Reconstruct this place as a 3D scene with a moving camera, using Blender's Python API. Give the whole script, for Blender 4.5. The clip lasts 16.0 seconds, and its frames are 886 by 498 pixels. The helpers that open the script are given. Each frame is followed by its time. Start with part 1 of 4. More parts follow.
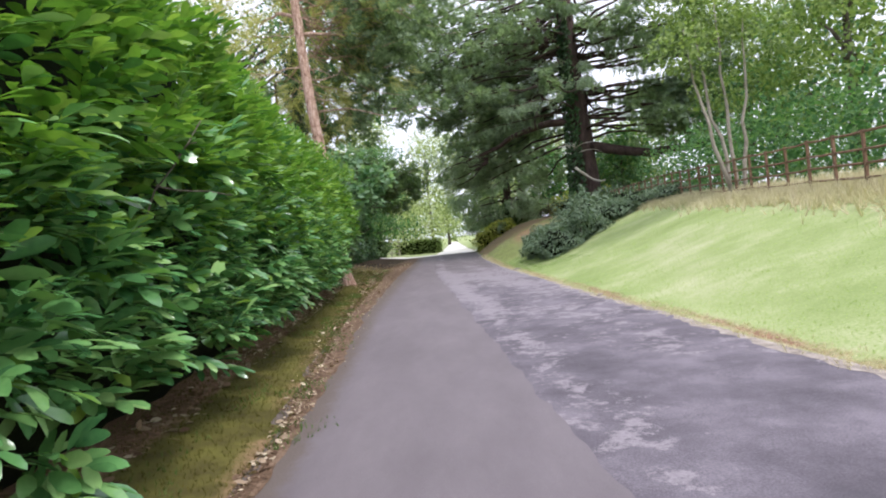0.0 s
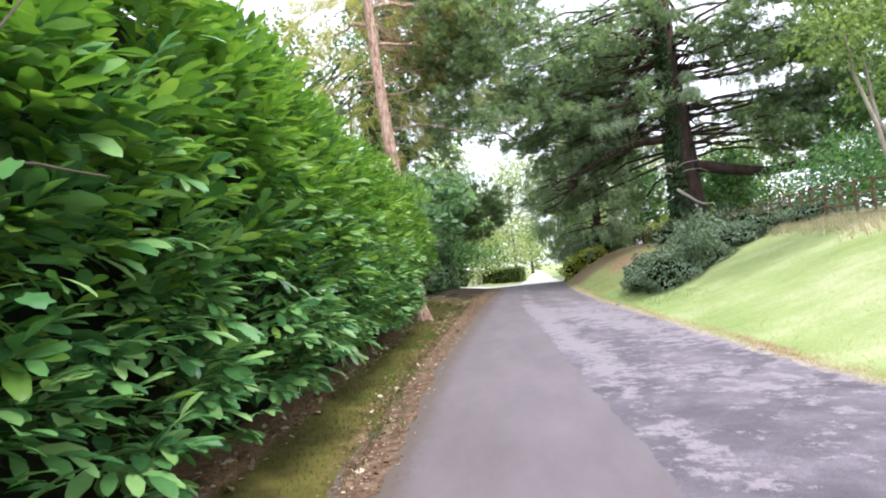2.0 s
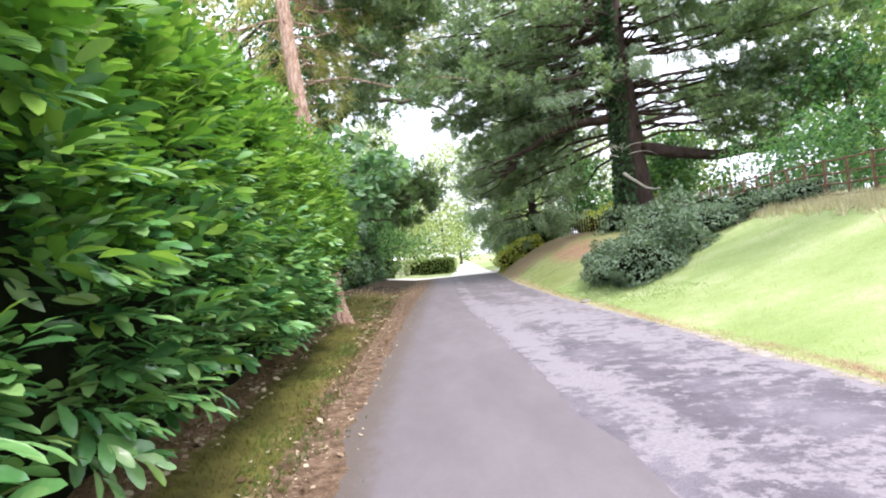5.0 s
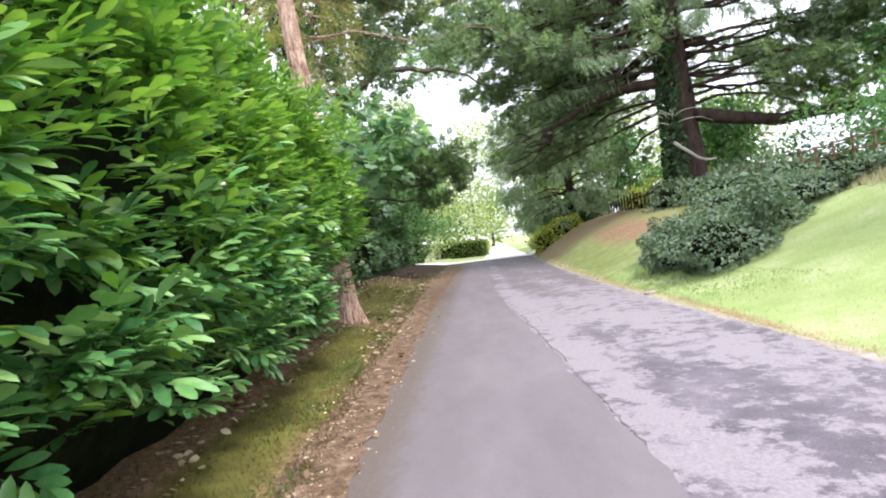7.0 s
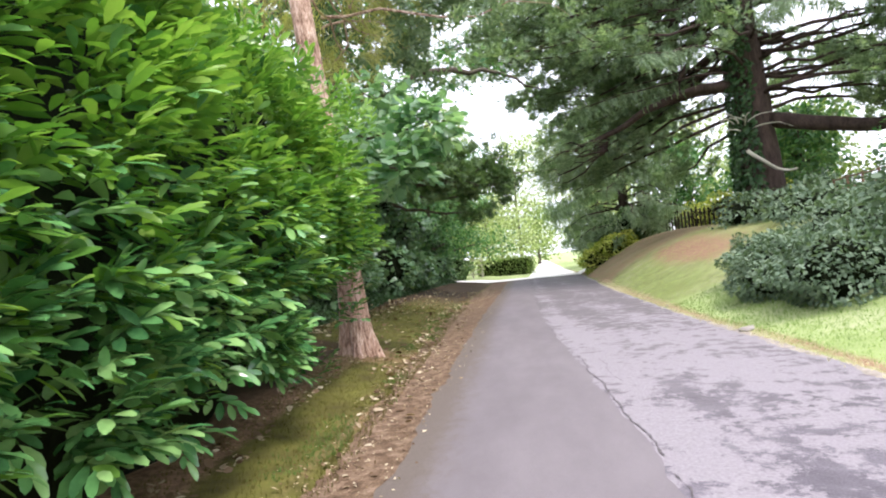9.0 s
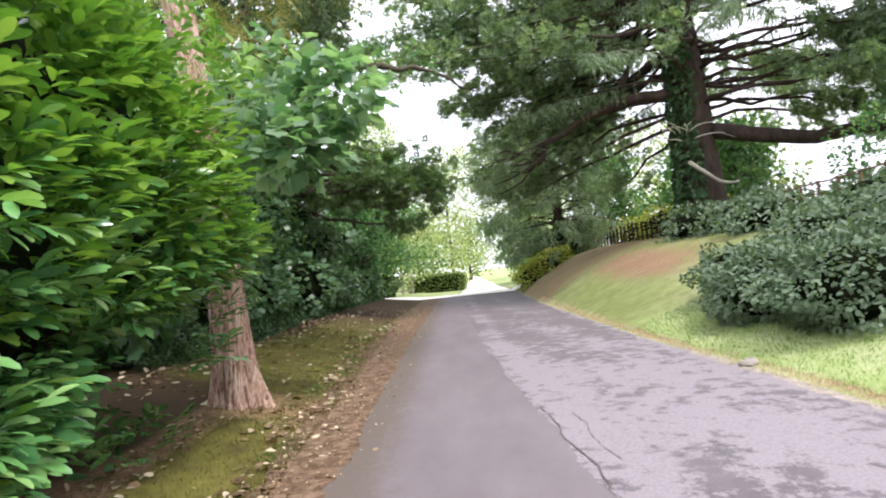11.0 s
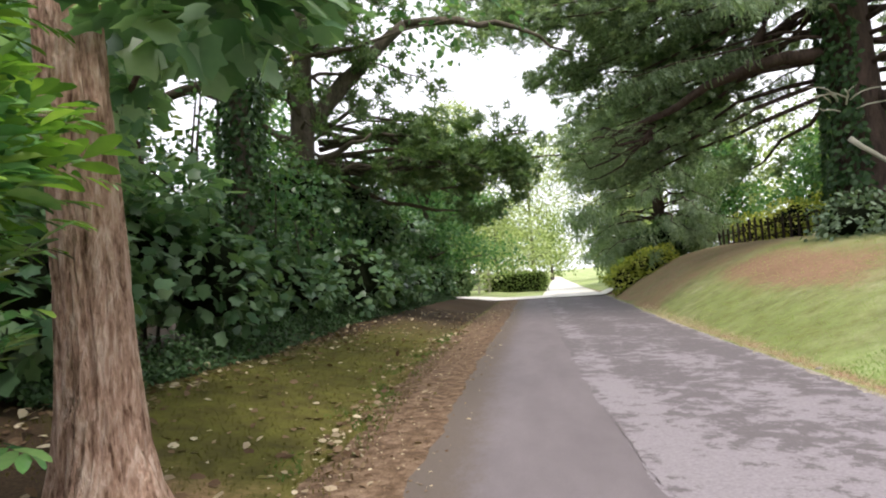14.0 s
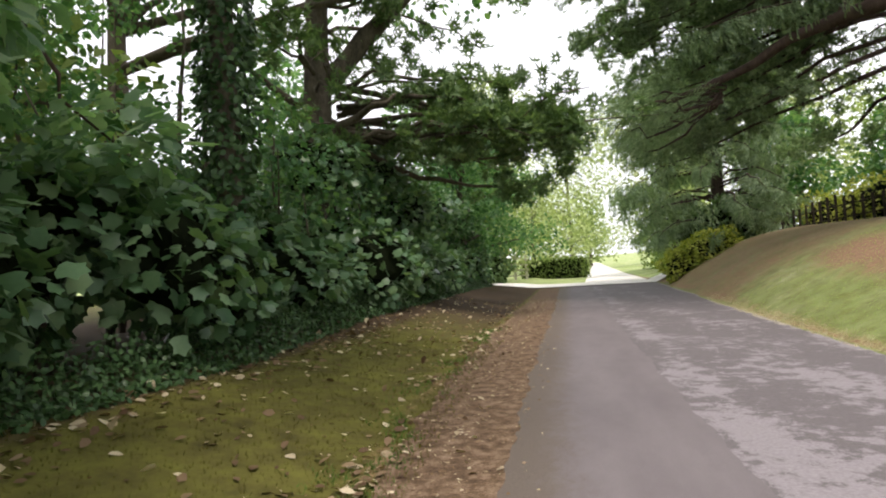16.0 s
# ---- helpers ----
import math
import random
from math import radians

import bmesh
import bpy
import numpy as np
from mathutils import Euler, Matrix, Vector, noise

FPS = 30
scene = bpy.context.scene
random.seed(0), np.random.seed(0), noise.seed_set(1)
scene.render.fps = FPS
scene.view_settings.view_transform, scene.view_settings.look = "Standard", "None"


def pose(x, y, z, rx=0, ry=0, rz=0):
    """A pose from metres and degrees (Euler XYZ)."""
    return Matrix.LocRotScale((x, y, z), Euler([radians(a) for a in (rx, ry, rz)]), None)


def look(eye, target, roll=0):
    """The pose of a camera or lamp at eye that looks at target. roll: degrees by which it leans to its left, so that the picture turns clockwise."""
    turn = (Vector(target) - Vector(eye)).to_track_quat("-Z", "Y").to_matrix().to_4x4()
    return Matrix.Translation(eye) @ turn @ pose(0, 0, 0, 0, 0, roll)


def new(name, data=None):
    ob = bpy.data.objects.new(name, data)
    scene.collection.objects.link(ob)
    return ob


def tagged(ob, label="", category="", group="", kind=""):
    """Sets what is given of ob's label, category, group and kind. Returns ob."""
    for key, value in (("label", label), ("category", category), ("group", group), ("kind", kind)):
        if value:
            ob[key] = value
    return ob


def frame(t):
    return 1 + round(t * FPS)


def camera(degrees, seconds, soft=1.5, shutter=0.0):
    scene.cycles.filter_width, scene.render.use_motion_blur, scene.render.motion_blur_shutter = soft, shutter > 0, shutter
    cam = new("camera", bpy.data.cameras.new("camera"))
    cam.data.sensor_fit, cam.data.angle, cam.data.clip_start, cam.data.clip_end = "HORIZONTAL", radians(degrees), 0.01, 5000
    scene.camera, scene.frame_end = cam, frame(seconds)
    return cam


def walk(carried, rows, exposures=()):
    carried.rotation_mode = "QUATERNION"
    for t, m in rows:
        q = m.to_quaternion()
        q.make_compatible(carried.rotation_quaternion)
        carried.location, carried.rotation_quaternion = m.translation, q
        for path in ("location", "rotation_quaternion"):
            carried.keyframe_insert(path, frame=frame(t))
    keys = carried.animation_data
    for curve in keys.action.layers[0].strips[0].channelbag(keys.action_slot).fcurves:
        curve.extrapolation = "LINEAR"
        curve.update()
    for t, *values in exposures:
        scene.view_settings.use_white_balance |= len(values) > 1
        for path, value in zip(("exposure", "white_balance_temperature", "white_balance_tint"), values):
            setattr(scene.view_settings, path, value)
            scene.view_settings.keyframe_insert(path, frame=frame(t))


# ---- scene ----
cam = camera(72.9, 16.0, 2.0)
METRES, EYE, TILT, LEAN, TURN = 23.0, 1.45, 0.0, 6.0, 0.0
EXPOSURE = [(0.0, 0.5, 5980, 21), (2.0, 0.92, 6000, 20), (4.0, 1.16, 6000, 20), (8.0, 1.15, 6060, 19), (10.5, 1.08, 6140, 20), (12.5, 0.84, 6330, 19), (14.5, 0.72, 6500, 17), (16.0, 0.64, 6660, 16)]
ROWS = [
    (0.0, 0.0, 0.0, 0.0, 0.0, 0.0, -0.0),
    (0.5, 0.0007, 0.0296, 0.0026, 6.52, 1.03, -2.12),
    (1.0, -0.0009, 0.0618, 0.003, 1.34, 1.0, -1.23),
    (1.5, -0.0034, 0.0942, 0.0038, 7.99, -0.03, 1.13),
    (2.0, -0.0103, 0.1242, 0.0038, 7.76, 2.66, -0.39),
    (2.5, -0.013, 0.1571, 0.0038, 7.79, 0.81, 2.08),
    (3.0, -0.0202, 0.1883, 0.0029, 6.51, 1.59, -2.2),
    (3.5, -0.0224, 0.2206, 0.0031, 7.19, 1.22, 0.97),
    (4.0, -0.0271, 0.251, 0.0032, 4.76, 2.65, 0.35),
    (6.5, -0.0365, 0.4093, 0.0069, -1.49, 0.11, 0.42),
    (7.0, -0.0341, 0.4393, 0.0086, 3.76, 0.15, 0.67),
    (7.5, -0.0333, 0.469, 0.0092, -2.06, 2.43, -0.2),
    (8.0, -0.0305, 0.4986, 0.0105, 3.69, 1.94, 1.72),
    (10.5, -0.0411, 0.645, 0.0094, 9.28, 2.19, -1.06),
    (11.0, -0.0411, 0.6765, 0.0098, 1.45, 3.3, -0.45),
    (11.5, -0.0395, 0.7083, 0.0115, 5.26, 2.88, -1.89),
    (12.0, -0.0403, 0.7407, 0.0114, 1.41, 3.59, -1.82),
    (12.5, -0.0394, 0.7732, 0.0132, 7.96, 2.11, -0.34),
    (13.0, -0.0415, 0.8046, 0.0131, 2.51, 3.49, -2.74),
    (13.5, -0.0419, 0.8367, 0.0134, 8.59, 2.53, 0.13),
    (14.0, -0.0484, 0.8683, 0.0118, 8.95, 2.85, -2.58),
    (14.5, -0.0507, 0.8998, 0.0123, 9.77, 2.11, -2.25),
    (15.0, -0.0583, 0.9291, 0.012, 10.37, 3.56, -2.54),
    (15.5, -0.0631, 0.9603, 0.0112, 8.1, 2.91, -1.29),
    (16.0, -0.0719, 0.9905, 0.0113, 12.13, 1.32, -2.72),
]
walk(cam, [(t, pose(0, 0, EYE, TILT, LEAN, TURN) @ pose(METRES * x, METRES * y, METRES * z, 90 + pitch, roll, yaw)) for t, x, y, z, yaw, pitch, roll in ROWS], EXPOSURE)

# ---- light ----
world = bpy.data.worlds.new("sky")
scene.world = world
world.use_nodes = True
wn = world.node_tree
sky = wn.nodes.new("ShaderNodeTexSky")
sky.sky_type, sky.sun_disc = "NISHITA", False
SUN_UP, SUN_ROUND = 60.0, 142.0       # degrees above the ground; degrees from straight ahead towards the right
sky.sun_elevation, sky.sun_rotation = radians(SUN_UP), radians(SUN_ROUND)
sky.air_density, sky.dust_density, sky.ozone_density = 1.0, 5.0, 0.6
# a thin bright layer of cloud over the whole sky
cloud = wn.nodes.new("ShaderNodeTexNoise")
cloud.inputs["Scale"].default_value, cloud.inputs["Detail"].default_value = 2.2, 5
veil = wn.nodes.new("ShaderNodeValToRGB")
veil.color_ramp.elements[0].color, veil.color_ramp.elements[1].color = (6.0, 6.3, 6.8, 1), (8.8, 8.9, 9.0, 1)
overcast = wn.nodes.new("ShaderNodeMix")
overcast.data_type = "RGBA"
overcast.inputs[0].default_value = 0.82
wn.links.new(cloud.outputs[0], veil.inputs[0])
wn.links.new(sky.outputs[0], overcast.inputs[6])
wn.links.new(veil.outputs[0], overcast.inputs[7])
wn.links.new(overcast.outputs[2], wn.nodes["Background"].inputs[0])
wn.nodes["Background"].inputs[1].default_value = 0.15
sun = new("sun", bpy.data.lights.new("sun", "SUN"))
sun.data.energy, sun.data.angle, sun.data.color = 2.1, radians(16), (1.0, 0.94, 0.86)
up, rnd = radians(SUN_UP), radians(SUN_ROUND)
sun.matrix_world = look((0, 0, 40), (-math.sin(rnd) * math.cos(up), -math.cos(rnd) * math.cos(up), 40 - math.sin(up)))

# ---- tools ----
RNG = np.random.default_rng(7)


def mesh_np(name, verts, faces, smooth=True):
    """A mesh from arrays: n x 3 places and m x 3 (or 4) corners."""
    me = bpy.data.meshes.new(name)
    k = faces.shape[1]
    me.vertices.add(len(verts))
    me.vertices.foreach_set("co", np.ascontiguousarray(verts, dtype=np.float32).ravel())
    me.loops.add(faces.size)
    me.loops.foreach_set("vertex_index", np.ascontiguousarray(faces, dtype=np.int32).ravel())
    me.polygons.add(len(faces))
    me.polygons.foreach_set("loop_start", np.arange(0, faces.size, k, dtype=np.int32))
    me.polygons.foreach_set("use_smooth", np.full(len(faces), smooth))
    me.update(calc_edges=True)
    return me


def put_mesh(name, me, material, parent=None, label="", kind=""):
    ob = new(name, me)
    if material and not me.materials:
        me.materials.append(material)
    ob.parent = parent
    return tagged(ob, label=label, kind=kind)


def part(name, bm, material, parent, label=""):
    me = bpy.data.meshes.new(name)
    bm.to_mesh(me)
    bm.free()
    return put_mesh(name, me, material, parent, label)


def thing(name, label, category, group="", at=(0, 0, 0)):
    ob = new(name)
    ob.location = at
    return tagged(ob, label, category, group)


def unit(v):
    return v / np.maximum(np.linalg.norm(v, axis=-1, keepdims=True), 1e-9)


def scatter(template, pos, axis, normal, size, width=None):
    """Places and faces of copies of a small shape (along, side, normal) at pos."""
    tv, tf = template
    axis = unit(axis)
    side = unit(np.cross(normal, axis))
    nrm = np.cross(axis, side)
    size = np.broadcast_to(np.asarray(size, float), (len(pos),))
    w = size if width is None else np.broadcast_to(np.asarray(width, float), (len(pos),))
    v = (pos[:, None] + (tv[None, :, 0:1] * size[:, None, None]) * axis[:, None]
         + (tv[None, :, 1:2] * w[:, None, None]) * side[:, None] + (tv[None, :, 2:3] * size[:, None, None]) * nrm[:, None])
    f = tf[None] + (np.arange(len(pos)) * len(tv))[:, None, None]
    return v.reshape(-1, 3), f.reshape(-1, tf.shape[1])


def randn(n, k=3):
    return RNG.normal(size=(n, k))


def ramp(y, table):
    """Straight lines between (y, value) pairs."""
    return np.interp(y, [a for a, _ in table], [b for _, b in table])


def tube_np(points, radii, sides=9, rough=0.0):
    """A tapered tube of rings along points; rough makes its outline uneven."""
    p = np.asarray(points, float)
    r = np.asarray(radii, float)
    d = np.gradient(p, axis=0)
    d = unit(d)
    ref = np.where(np.abs(d[:, 2:3]) > 0.9, np.array([[1.0, 0, 0]]), np.array([[0, 0, 1.0]]))
    a = unit(np.cross(d, ref))
    b = np.cross(d, a)
    an = np.linspace(0, 2 * np.pi, sides, endpoint=False)
    lump = 1 + rough * RNG.normal(size=(len(p), sides))
    ring = p[:, None] + (np.cos(an)[None, :, None] * a[:, None] + np.sin(an)[None, :, None] * b[:, None]) * (r[:, None] * lump)[:, :, None]
    idx = np.arange(len(p) * sides).reshape(len(p), sides)
    nxt = np.roll(idx, -1, axis=1)
    f = np.stack([idx[:-1], nxt[:-1], nxt[1:], idx[1:]], axis=-1).reshape(-1, 4)
    ends = np.concatenate([p[:1], p[-1:]])
    n = len(p) * sides
    ring = np.concatenate([ring.reshape(-1, 3), ends])
    pair = [(idx[0][k], n, idx[0][(k + 2) % sides], idx[0][(k + 1) % sides]) for k in range(0, sides, 2)]
    pair += [(idx[-1][k], idx[-1][(k + 1) % sides], idx[-1][(k + 2) % sides], n + 1) for k in range(0, sides, 2)]
    return ring, np.concatenate([f, np.array(pair)])


def join(pieces):
    v, f, n = [], [], 0
    for a, b in pieces:
        v.append(a)
        f.append(b + n)
        n += len(a)
    return np.concatenate(v), np.concatenate(f)


def wander(start, end, steps, sag=0.0, wobble=0.1):
    """A bent line from start to end."""
    t = np.linspace(0, 1, steps)[:, None]
    s, e = np.asarray(start, float), np.asarray(end, float)
    p = s + (e - s) * t
    p[:, 2] += (sag * 4 * t * (1 - t))[:, 0]
    k = np.cumsum(randn(steps), axis=0) * wobble / math.sqrt(steps)
    k -= t * k[-1]
    return p + k * np.minimum(1, 4 * t)


# ---- materials ----
def material(name, colours, rough=0.6, scale=4.0, fine=60.0, bump=0.3, island=0.0, translucent=0.0, stretch=(1, 1, 1), spec=0.2, depth=0.01):
    """Two scales of noise between the colours, fine relief, and chance per island."""
    m = bpy.data.materials.new(name)
    m.use_nodes = True
    nt = m.node_tree
    n, l = nt.nodes, nt.links
    bsdf = n["Principled BSDF"]
    bsdf.inputs["Specular IOR Level"].default_value = spec
    tc = n.new("ShaderNodeNewGeometry")
    mp = n.new("ShaderNodeMapping")
    mp.inputs["Scale"].default_value = stretch
    l.new(tc.outputs["Position"], mp.inputs[0])
    a = n.new("ShaderNodeTexNoise")
    a.inputs["Scale"].default_value, a.inputs["Detail"].default_value, a.inputs["Roughness"].default_value = scale, 6, 0.65
    b = n.new("ShaderNodeTexNoise")
    b.inputs["Scale"].default_value, b.inputs["Detail"].default_value = fine, 4
    l.new(mp.outputs[0], a.inputs[0])
    l.new(mp.outputs[0], b.inputs[0])
    mix = n.new("ShaderNodeMath")
    mix.operation = "MULTIPLY_ADD"
    l.new(b.outputs[0], mix.inputs[0])
    mix.inputs[1].default_value = 0.5
    sub = n.new("ShaderNodeMath")
    sub.operation = "MULTIPLY_ADD"
    l.new(a.outputs[0], sub.inputs[0])
    sub.inputs[1].default_value, sub.inputs[2].default_value = 1.0, -0.25
    l.new(sub.outputs[0], mix.inputs[2])
    last = mix.outputs[0]
    if island:
        oi = n.new("ShaderNodeObjectInfo")
        ad = n.new("ShaderNodeMath")
        ad.operation = "ADD"
        l.new(tc.outputs["Random Per Island"], ad.inputs[0])
        l.new(oi.outputs["Random"], ad.inputs[1])
        fr = n.new("ShaderNodeMath")
        fr.operation = "FRACT"
        l.new(ad.outputs[0], fr.inputs[0])
        mm = n.new("ShaderNodeMix")
        mm.inputs[0].default_value = island
        l.new(last, mm.inputs[2])
        l.new(fr.outputs[0], mm.inputs[3])
        last = mm.outputs[0]
    cr = n.new("ShaderNodeValToRGB")
    el = cr.color_ramp.elements
    lo, hi = (0.12, 0.88) if island else (0.3, 0.7)
    el[0].position, el[0].color = lo, (*colours[0], 1)
    el[1].position, el[1].color = hi, (*colours[-1], 1)
    for i, c in enumerate(colours[1:-1]):
        e = el.new(lo + (hi - lo) * (i + 1) / (len(colours) - 1))
        e.color = (*c, 1)
    l.new(last, cr.inputs[0])
    l.new(cr.outputs[0], bsdf.inputs["Base Color"])
    bsdf.inputs["Roughness"].default_value = rough
    if bump:
        bp = n.new("ShaderNodeBump")
        bp.inputs["Strength"].default_value, bp.inputs["Distance"].default_value = bump, depth
        l.new(mix.outputs[0], bp.inputs["Height"])
        l.new(bp.outputs[0], bsdf.inputs["Normal"])
    if translucent:
        tr = n.new("ShaderNodeBsdfTranslucent")
        br = n.new("ShaderNodeMix")
        br.data_type, br.blend_type = "RGBA", "MULTIPLY"
        br.inputs[0].default_value = 1.0
        l.new(cr.outputs[0], br.inputs[6])
        br.inputs[7].default_value = (1.55, 1.75, 0.8, 1)
        l.new(br.outputs[2], tr.inputs[0])
        ms = n.new("ShaderNodeMixShader")
        ms.inputs[0].default_value = translucent
        l.new(bsdf.outputs[0], ms.inputs[1])
        l.new(tr.outputs[0], ms.inputs[2])
        l.new(ms.outputs[0], n["Material Output"].inputs[0])
    return m


M_LAUREL = material("laurel_leaf", [(0.018, 0.08, 0.03), (0.11, 0.27, 0.08), (0.27, 0.44, 0.15)], 0.2, 1.2, 30, 0.12, 0.6, 0.1, spec=0.7)
# yellower upper leaves; the brightness of sky-lit growth is put into their colour
M_TOPLIT = material("toplit_laurel_leaf", [(0.05, 0.14, 0.022), (0.14, 0.28, 0.045), (0.28, 0.42, 0.085)], 0.25, 1.2, 30, 0.12, 0.6, 0.28, spec=0.55)
# near-black colour stands for the deep shade inside hedges and shrubs
M_INNER_SHADE = material("inner_shade", [(0.004, 0.007, 0.003), (0.012, 0.016, 0.007)], 0.95, 6, 40, 0.4, spec=0.05)
M_GRASS = material("lawn_ground", [(0.21, 0.285, 0.09), (0.29, 0.36, 0.14), (0.44, 0.46, 0.27)], 0.9, 0.5, 30, 0.5)
M_BLADE = material("grass_blade", [(0.21, 0.31, 0.09), (0.32, 0.42, 0.15), (0.48, 0.52, 0.29)], 0.6, 0.6, 20, 0.0, 0.5, 0.45)
M_LIGHT = material("pale_asphalt", [(0.13, 0.114, 0.119), (0.152, 0.134, 0.14), (0.178, 0.158, 0.164)], 0.85, 1.6, 170, 0.5, stretch=(1, 0.35, 1), spec=0.5, depth=0.004)
M_ROAD = material("worn_asphalt", [(0.068, 0.06, 0.07), (0.115, 0.102, 0.118), (0.195, 0.176, 0.197)], 0.85, 1.2, 75, 0.8, spec=0.5, depth=0.008)
M_BARK = material("reddish_bark", [(0.15, 0.08, 0.052), (0.50, 0.335, 0.25), (0.72, 0.57, 0.47)], 0.9, 13, 46, 1.0, stretch=(1, 1, 0.26), depth=0.08)
M_CEDARBARK = material("cedar_bark", [(0.04, 0.028, 0.023), (0.105, 0.072, 0.06)], 0.9, 3, 16, 1.0, stretch=(1, 1, 0.3), depth=0.06)
M_PALEBARK = material("pale_bark", [(0.18, 0.16, 0.12), (0.36, 0.33, 0.27)], 0.9, 6, 30, 0.8, stretch=(1, 1, 0.4), depth=0.02)
M_GREYBARK = material("grey_bark", [(0.05, 0.043, 0.032), (0.14, 0.12, 0.09)], 0.9, 4, 20, 1.0, stretch=(1, 1, 0.4), depth=0.04)
M_CEDAR = material("cedar_needles", [(0.08, 0.125, 0.08), (0.20, 0.27, 0.18), (0.38, 0.45, 0.32)], 0.6, 0.5, 12, 0.0, 0.5, 0.45)
M_YEW = material("yew_needles", [(0.05, 0.095, 0.045), (0.11, 0.175, 0.08), (0.20, 0.27, 0.13)], 0.6, 0.5, 12, 0.0, 0.5, 0.35)
M_GOLD = material("golden_needles", [(0.25, 0.26, 0.10), (0.46, 0.43, 0.20), (0.62, 0.57, 0.31)], 0.6, 0.6, 12, 0.0, 0.5, 0.45)
M_MAPLE = material("sycamore_leaf", [(0.035, 0.095, 0.045), (0.09, 0.19, 0.085), (0.19, 0.30, 0.125)], 0.45, 0.6, 20, 0.0, 0.6, 0.42)
M_THICKET = material("thicket_leaf", [(0.035, 0.09, 0.045), (0.11, 0.20, 0.105), (0.22, 0.32, 0.18)], 0.3, 0.6, 20, 0.0, 0.6, 0.3, spec=0.4)
# sunlight on the far trees is put into this paler leaf colour
M_SUNNY = material("painted_sun_leaf", [(0.13, 0.17, 0.075), (0.31, 0.36, 0.18), (0.52, 0.56, 0.36)], 0.5, 0.5, 20, 0.0, 0.6, 0.4)
M_SYC = material("pale_sycamore_leaf", [(0.065, 0.15, 0.085), (0.17, 0.28, 0.17), (0.31, 0.42, 0.29)], 0.35, 0.6, 20, 0.0, 0.6, 0.45, spec=0.45)
M_TAR = material("dark_crack", [(0.085, 0.076, 0.078), (0.15, 0.135, 0.137)], 0.9, 10, 80, 0.5)
# own light green, paled towards the look of trees in sun
M_LIME = material("sun_tinted_leaf", [(0.065, 0.11, 0.03), (0.165, 0.235, 0.075), (0.31, 0.375, 0.16)], 0.5, 0.5, 20, 0.0, 0.6, 0.4)
M_BRAMBLE = material("bramble_leaf", [(0.07, 0.115, 0.07), (0.13, 0.19, 0.12), (0.2, 0.26, 0.175)], 0.6, 1.0, 20, 0.0, 0.5, 0.2, spec=0.3)
M_IVY = material("ivy_leaf", [(0.02, 0.05, 0.02), (0.045, 0.095, 0.035), (0.085, 0.15, 0.06)], 0.35, 1.0, 20, 0.0, 0.6, 0.1)
M_YELLOW = material("yellow_shrub_leaf", [(0.17, 0.23, 0.04), (0.36, 0.39, 0.075), (0.55, 0.54, 0.15)], 0.55, 1.0, 20, 0.0, 0.6, 0.3)
M_LITTER = material("leaf_litter", [(0.055, 0.034, 0.02), (0.15, 0.098, 0.06), (0.28, 0.2, 0.138)], 0.9, 7.0, 60, 1.0, depth=0.02)
M_FALLEN = material("fallen_leaf", [(0.10, 0.06, 0.035), (0.24, 0.165, 0.10), (0.62, 0.54, 0.39)], 0.7, 2.0, 50, 0.1, 0.8, 0.15)
M_RUST = material("rusty_iron", [(0.12, 0.072, 0.045), (0.26, 0.165, 0.105)], 0.8, 8, 60, 0.4)
M_POST = material("weathered_post", [(0.025, 0.02, 0.016), (0.06, 0.05, 0.035)], 0.9, 6, 40, 0.5)
M_RAIL = material("pale_timber", [(0.40, 0.38, 0.30), (0.60, 0.57, 0.47)], 0.8, 4, 40, 0.3)
M_STRAW = material("dry_grass", [(0.40, 0.35, 0.23), (0.58, 0.52, 0.36), (0.74, 0.69, 0.52)], 0.8, 1.0, 20, 0.0, 0.6, 0.2)
# whiter than the surface, so the far roads look sunlit even in shade
M_PALE = material("painted_sun_road", [(0.60, 0.58, 0.54), (0.70, 0.68, 0.64), (0.78, 0.76, 0.72)], 0.85, 1.2, 60, 0.3)
# mossy blades, darkened in part for the hedge's shade
M_VERGE = material("mossy_shaded_grass", [(0.045, 0.044, 0.011), (0.105, 0.10, 0.019), (0.195, 0.17, 0.036)], 0.7, 1.6, 20, 0.0, 0.5, 0.2)
M_RIM = material("fresh_grass", [(0.04, 0.09, 0.02), (0.09, 0.17, 0.04), (0.16, 0.25, 0.07)], 0.6, 1.2, 20, 0.0, 0.5, 0.3)
M_LUSH = material("lush_grass", [(0.10, 0.18, 0.045), (0.18, 0.29, 0.075), (0.28, 0.39, 0.13)], 0.6, 1.2, 20, 0.0, 0.5, 0.35)
M_GRIT = material("pale_grit", [(0.18, 0.155, 0.13), (0.30, 0.265, 0.225), (0.42, 0.38, 0.33)], 0.9, 6, 90, 0.8, depth=0.01)
M_STONE = material("kerb_stone", [(0.22, 0.20, 0.18), (0.36, 0.33, 0.30)], 0.85, 8, 60, 0.6)

# ---- ground ----
LEFT = [(-30, -1.2), (0, -1.25), (5, -1.4), (8, -1.55), (13, -1.9), (20, -2.1), (30, -2.3), (60, -2.4), (90, -2.4)]
GRASS = [(-30, -1.3), (0, -1.35), (5, -1.5), (11, -2.2), (16, -2.5), (20, -2.75), (26, -3.1), (32, -3.5), (52, -3.5), (90, -3.5)]
LEFT_OVER = [(y, x + 0.05) for y, x in LEFT]
MIDDLE = [(-30, 1.1), (3, 0.85), (13, 0.3), (20, -0.05), (28, -0.48), (37, -0.6), (60, -0.7)]
MIDDLE_UNDER = [(y, x - 0.3) for y, x in MIDDLE]
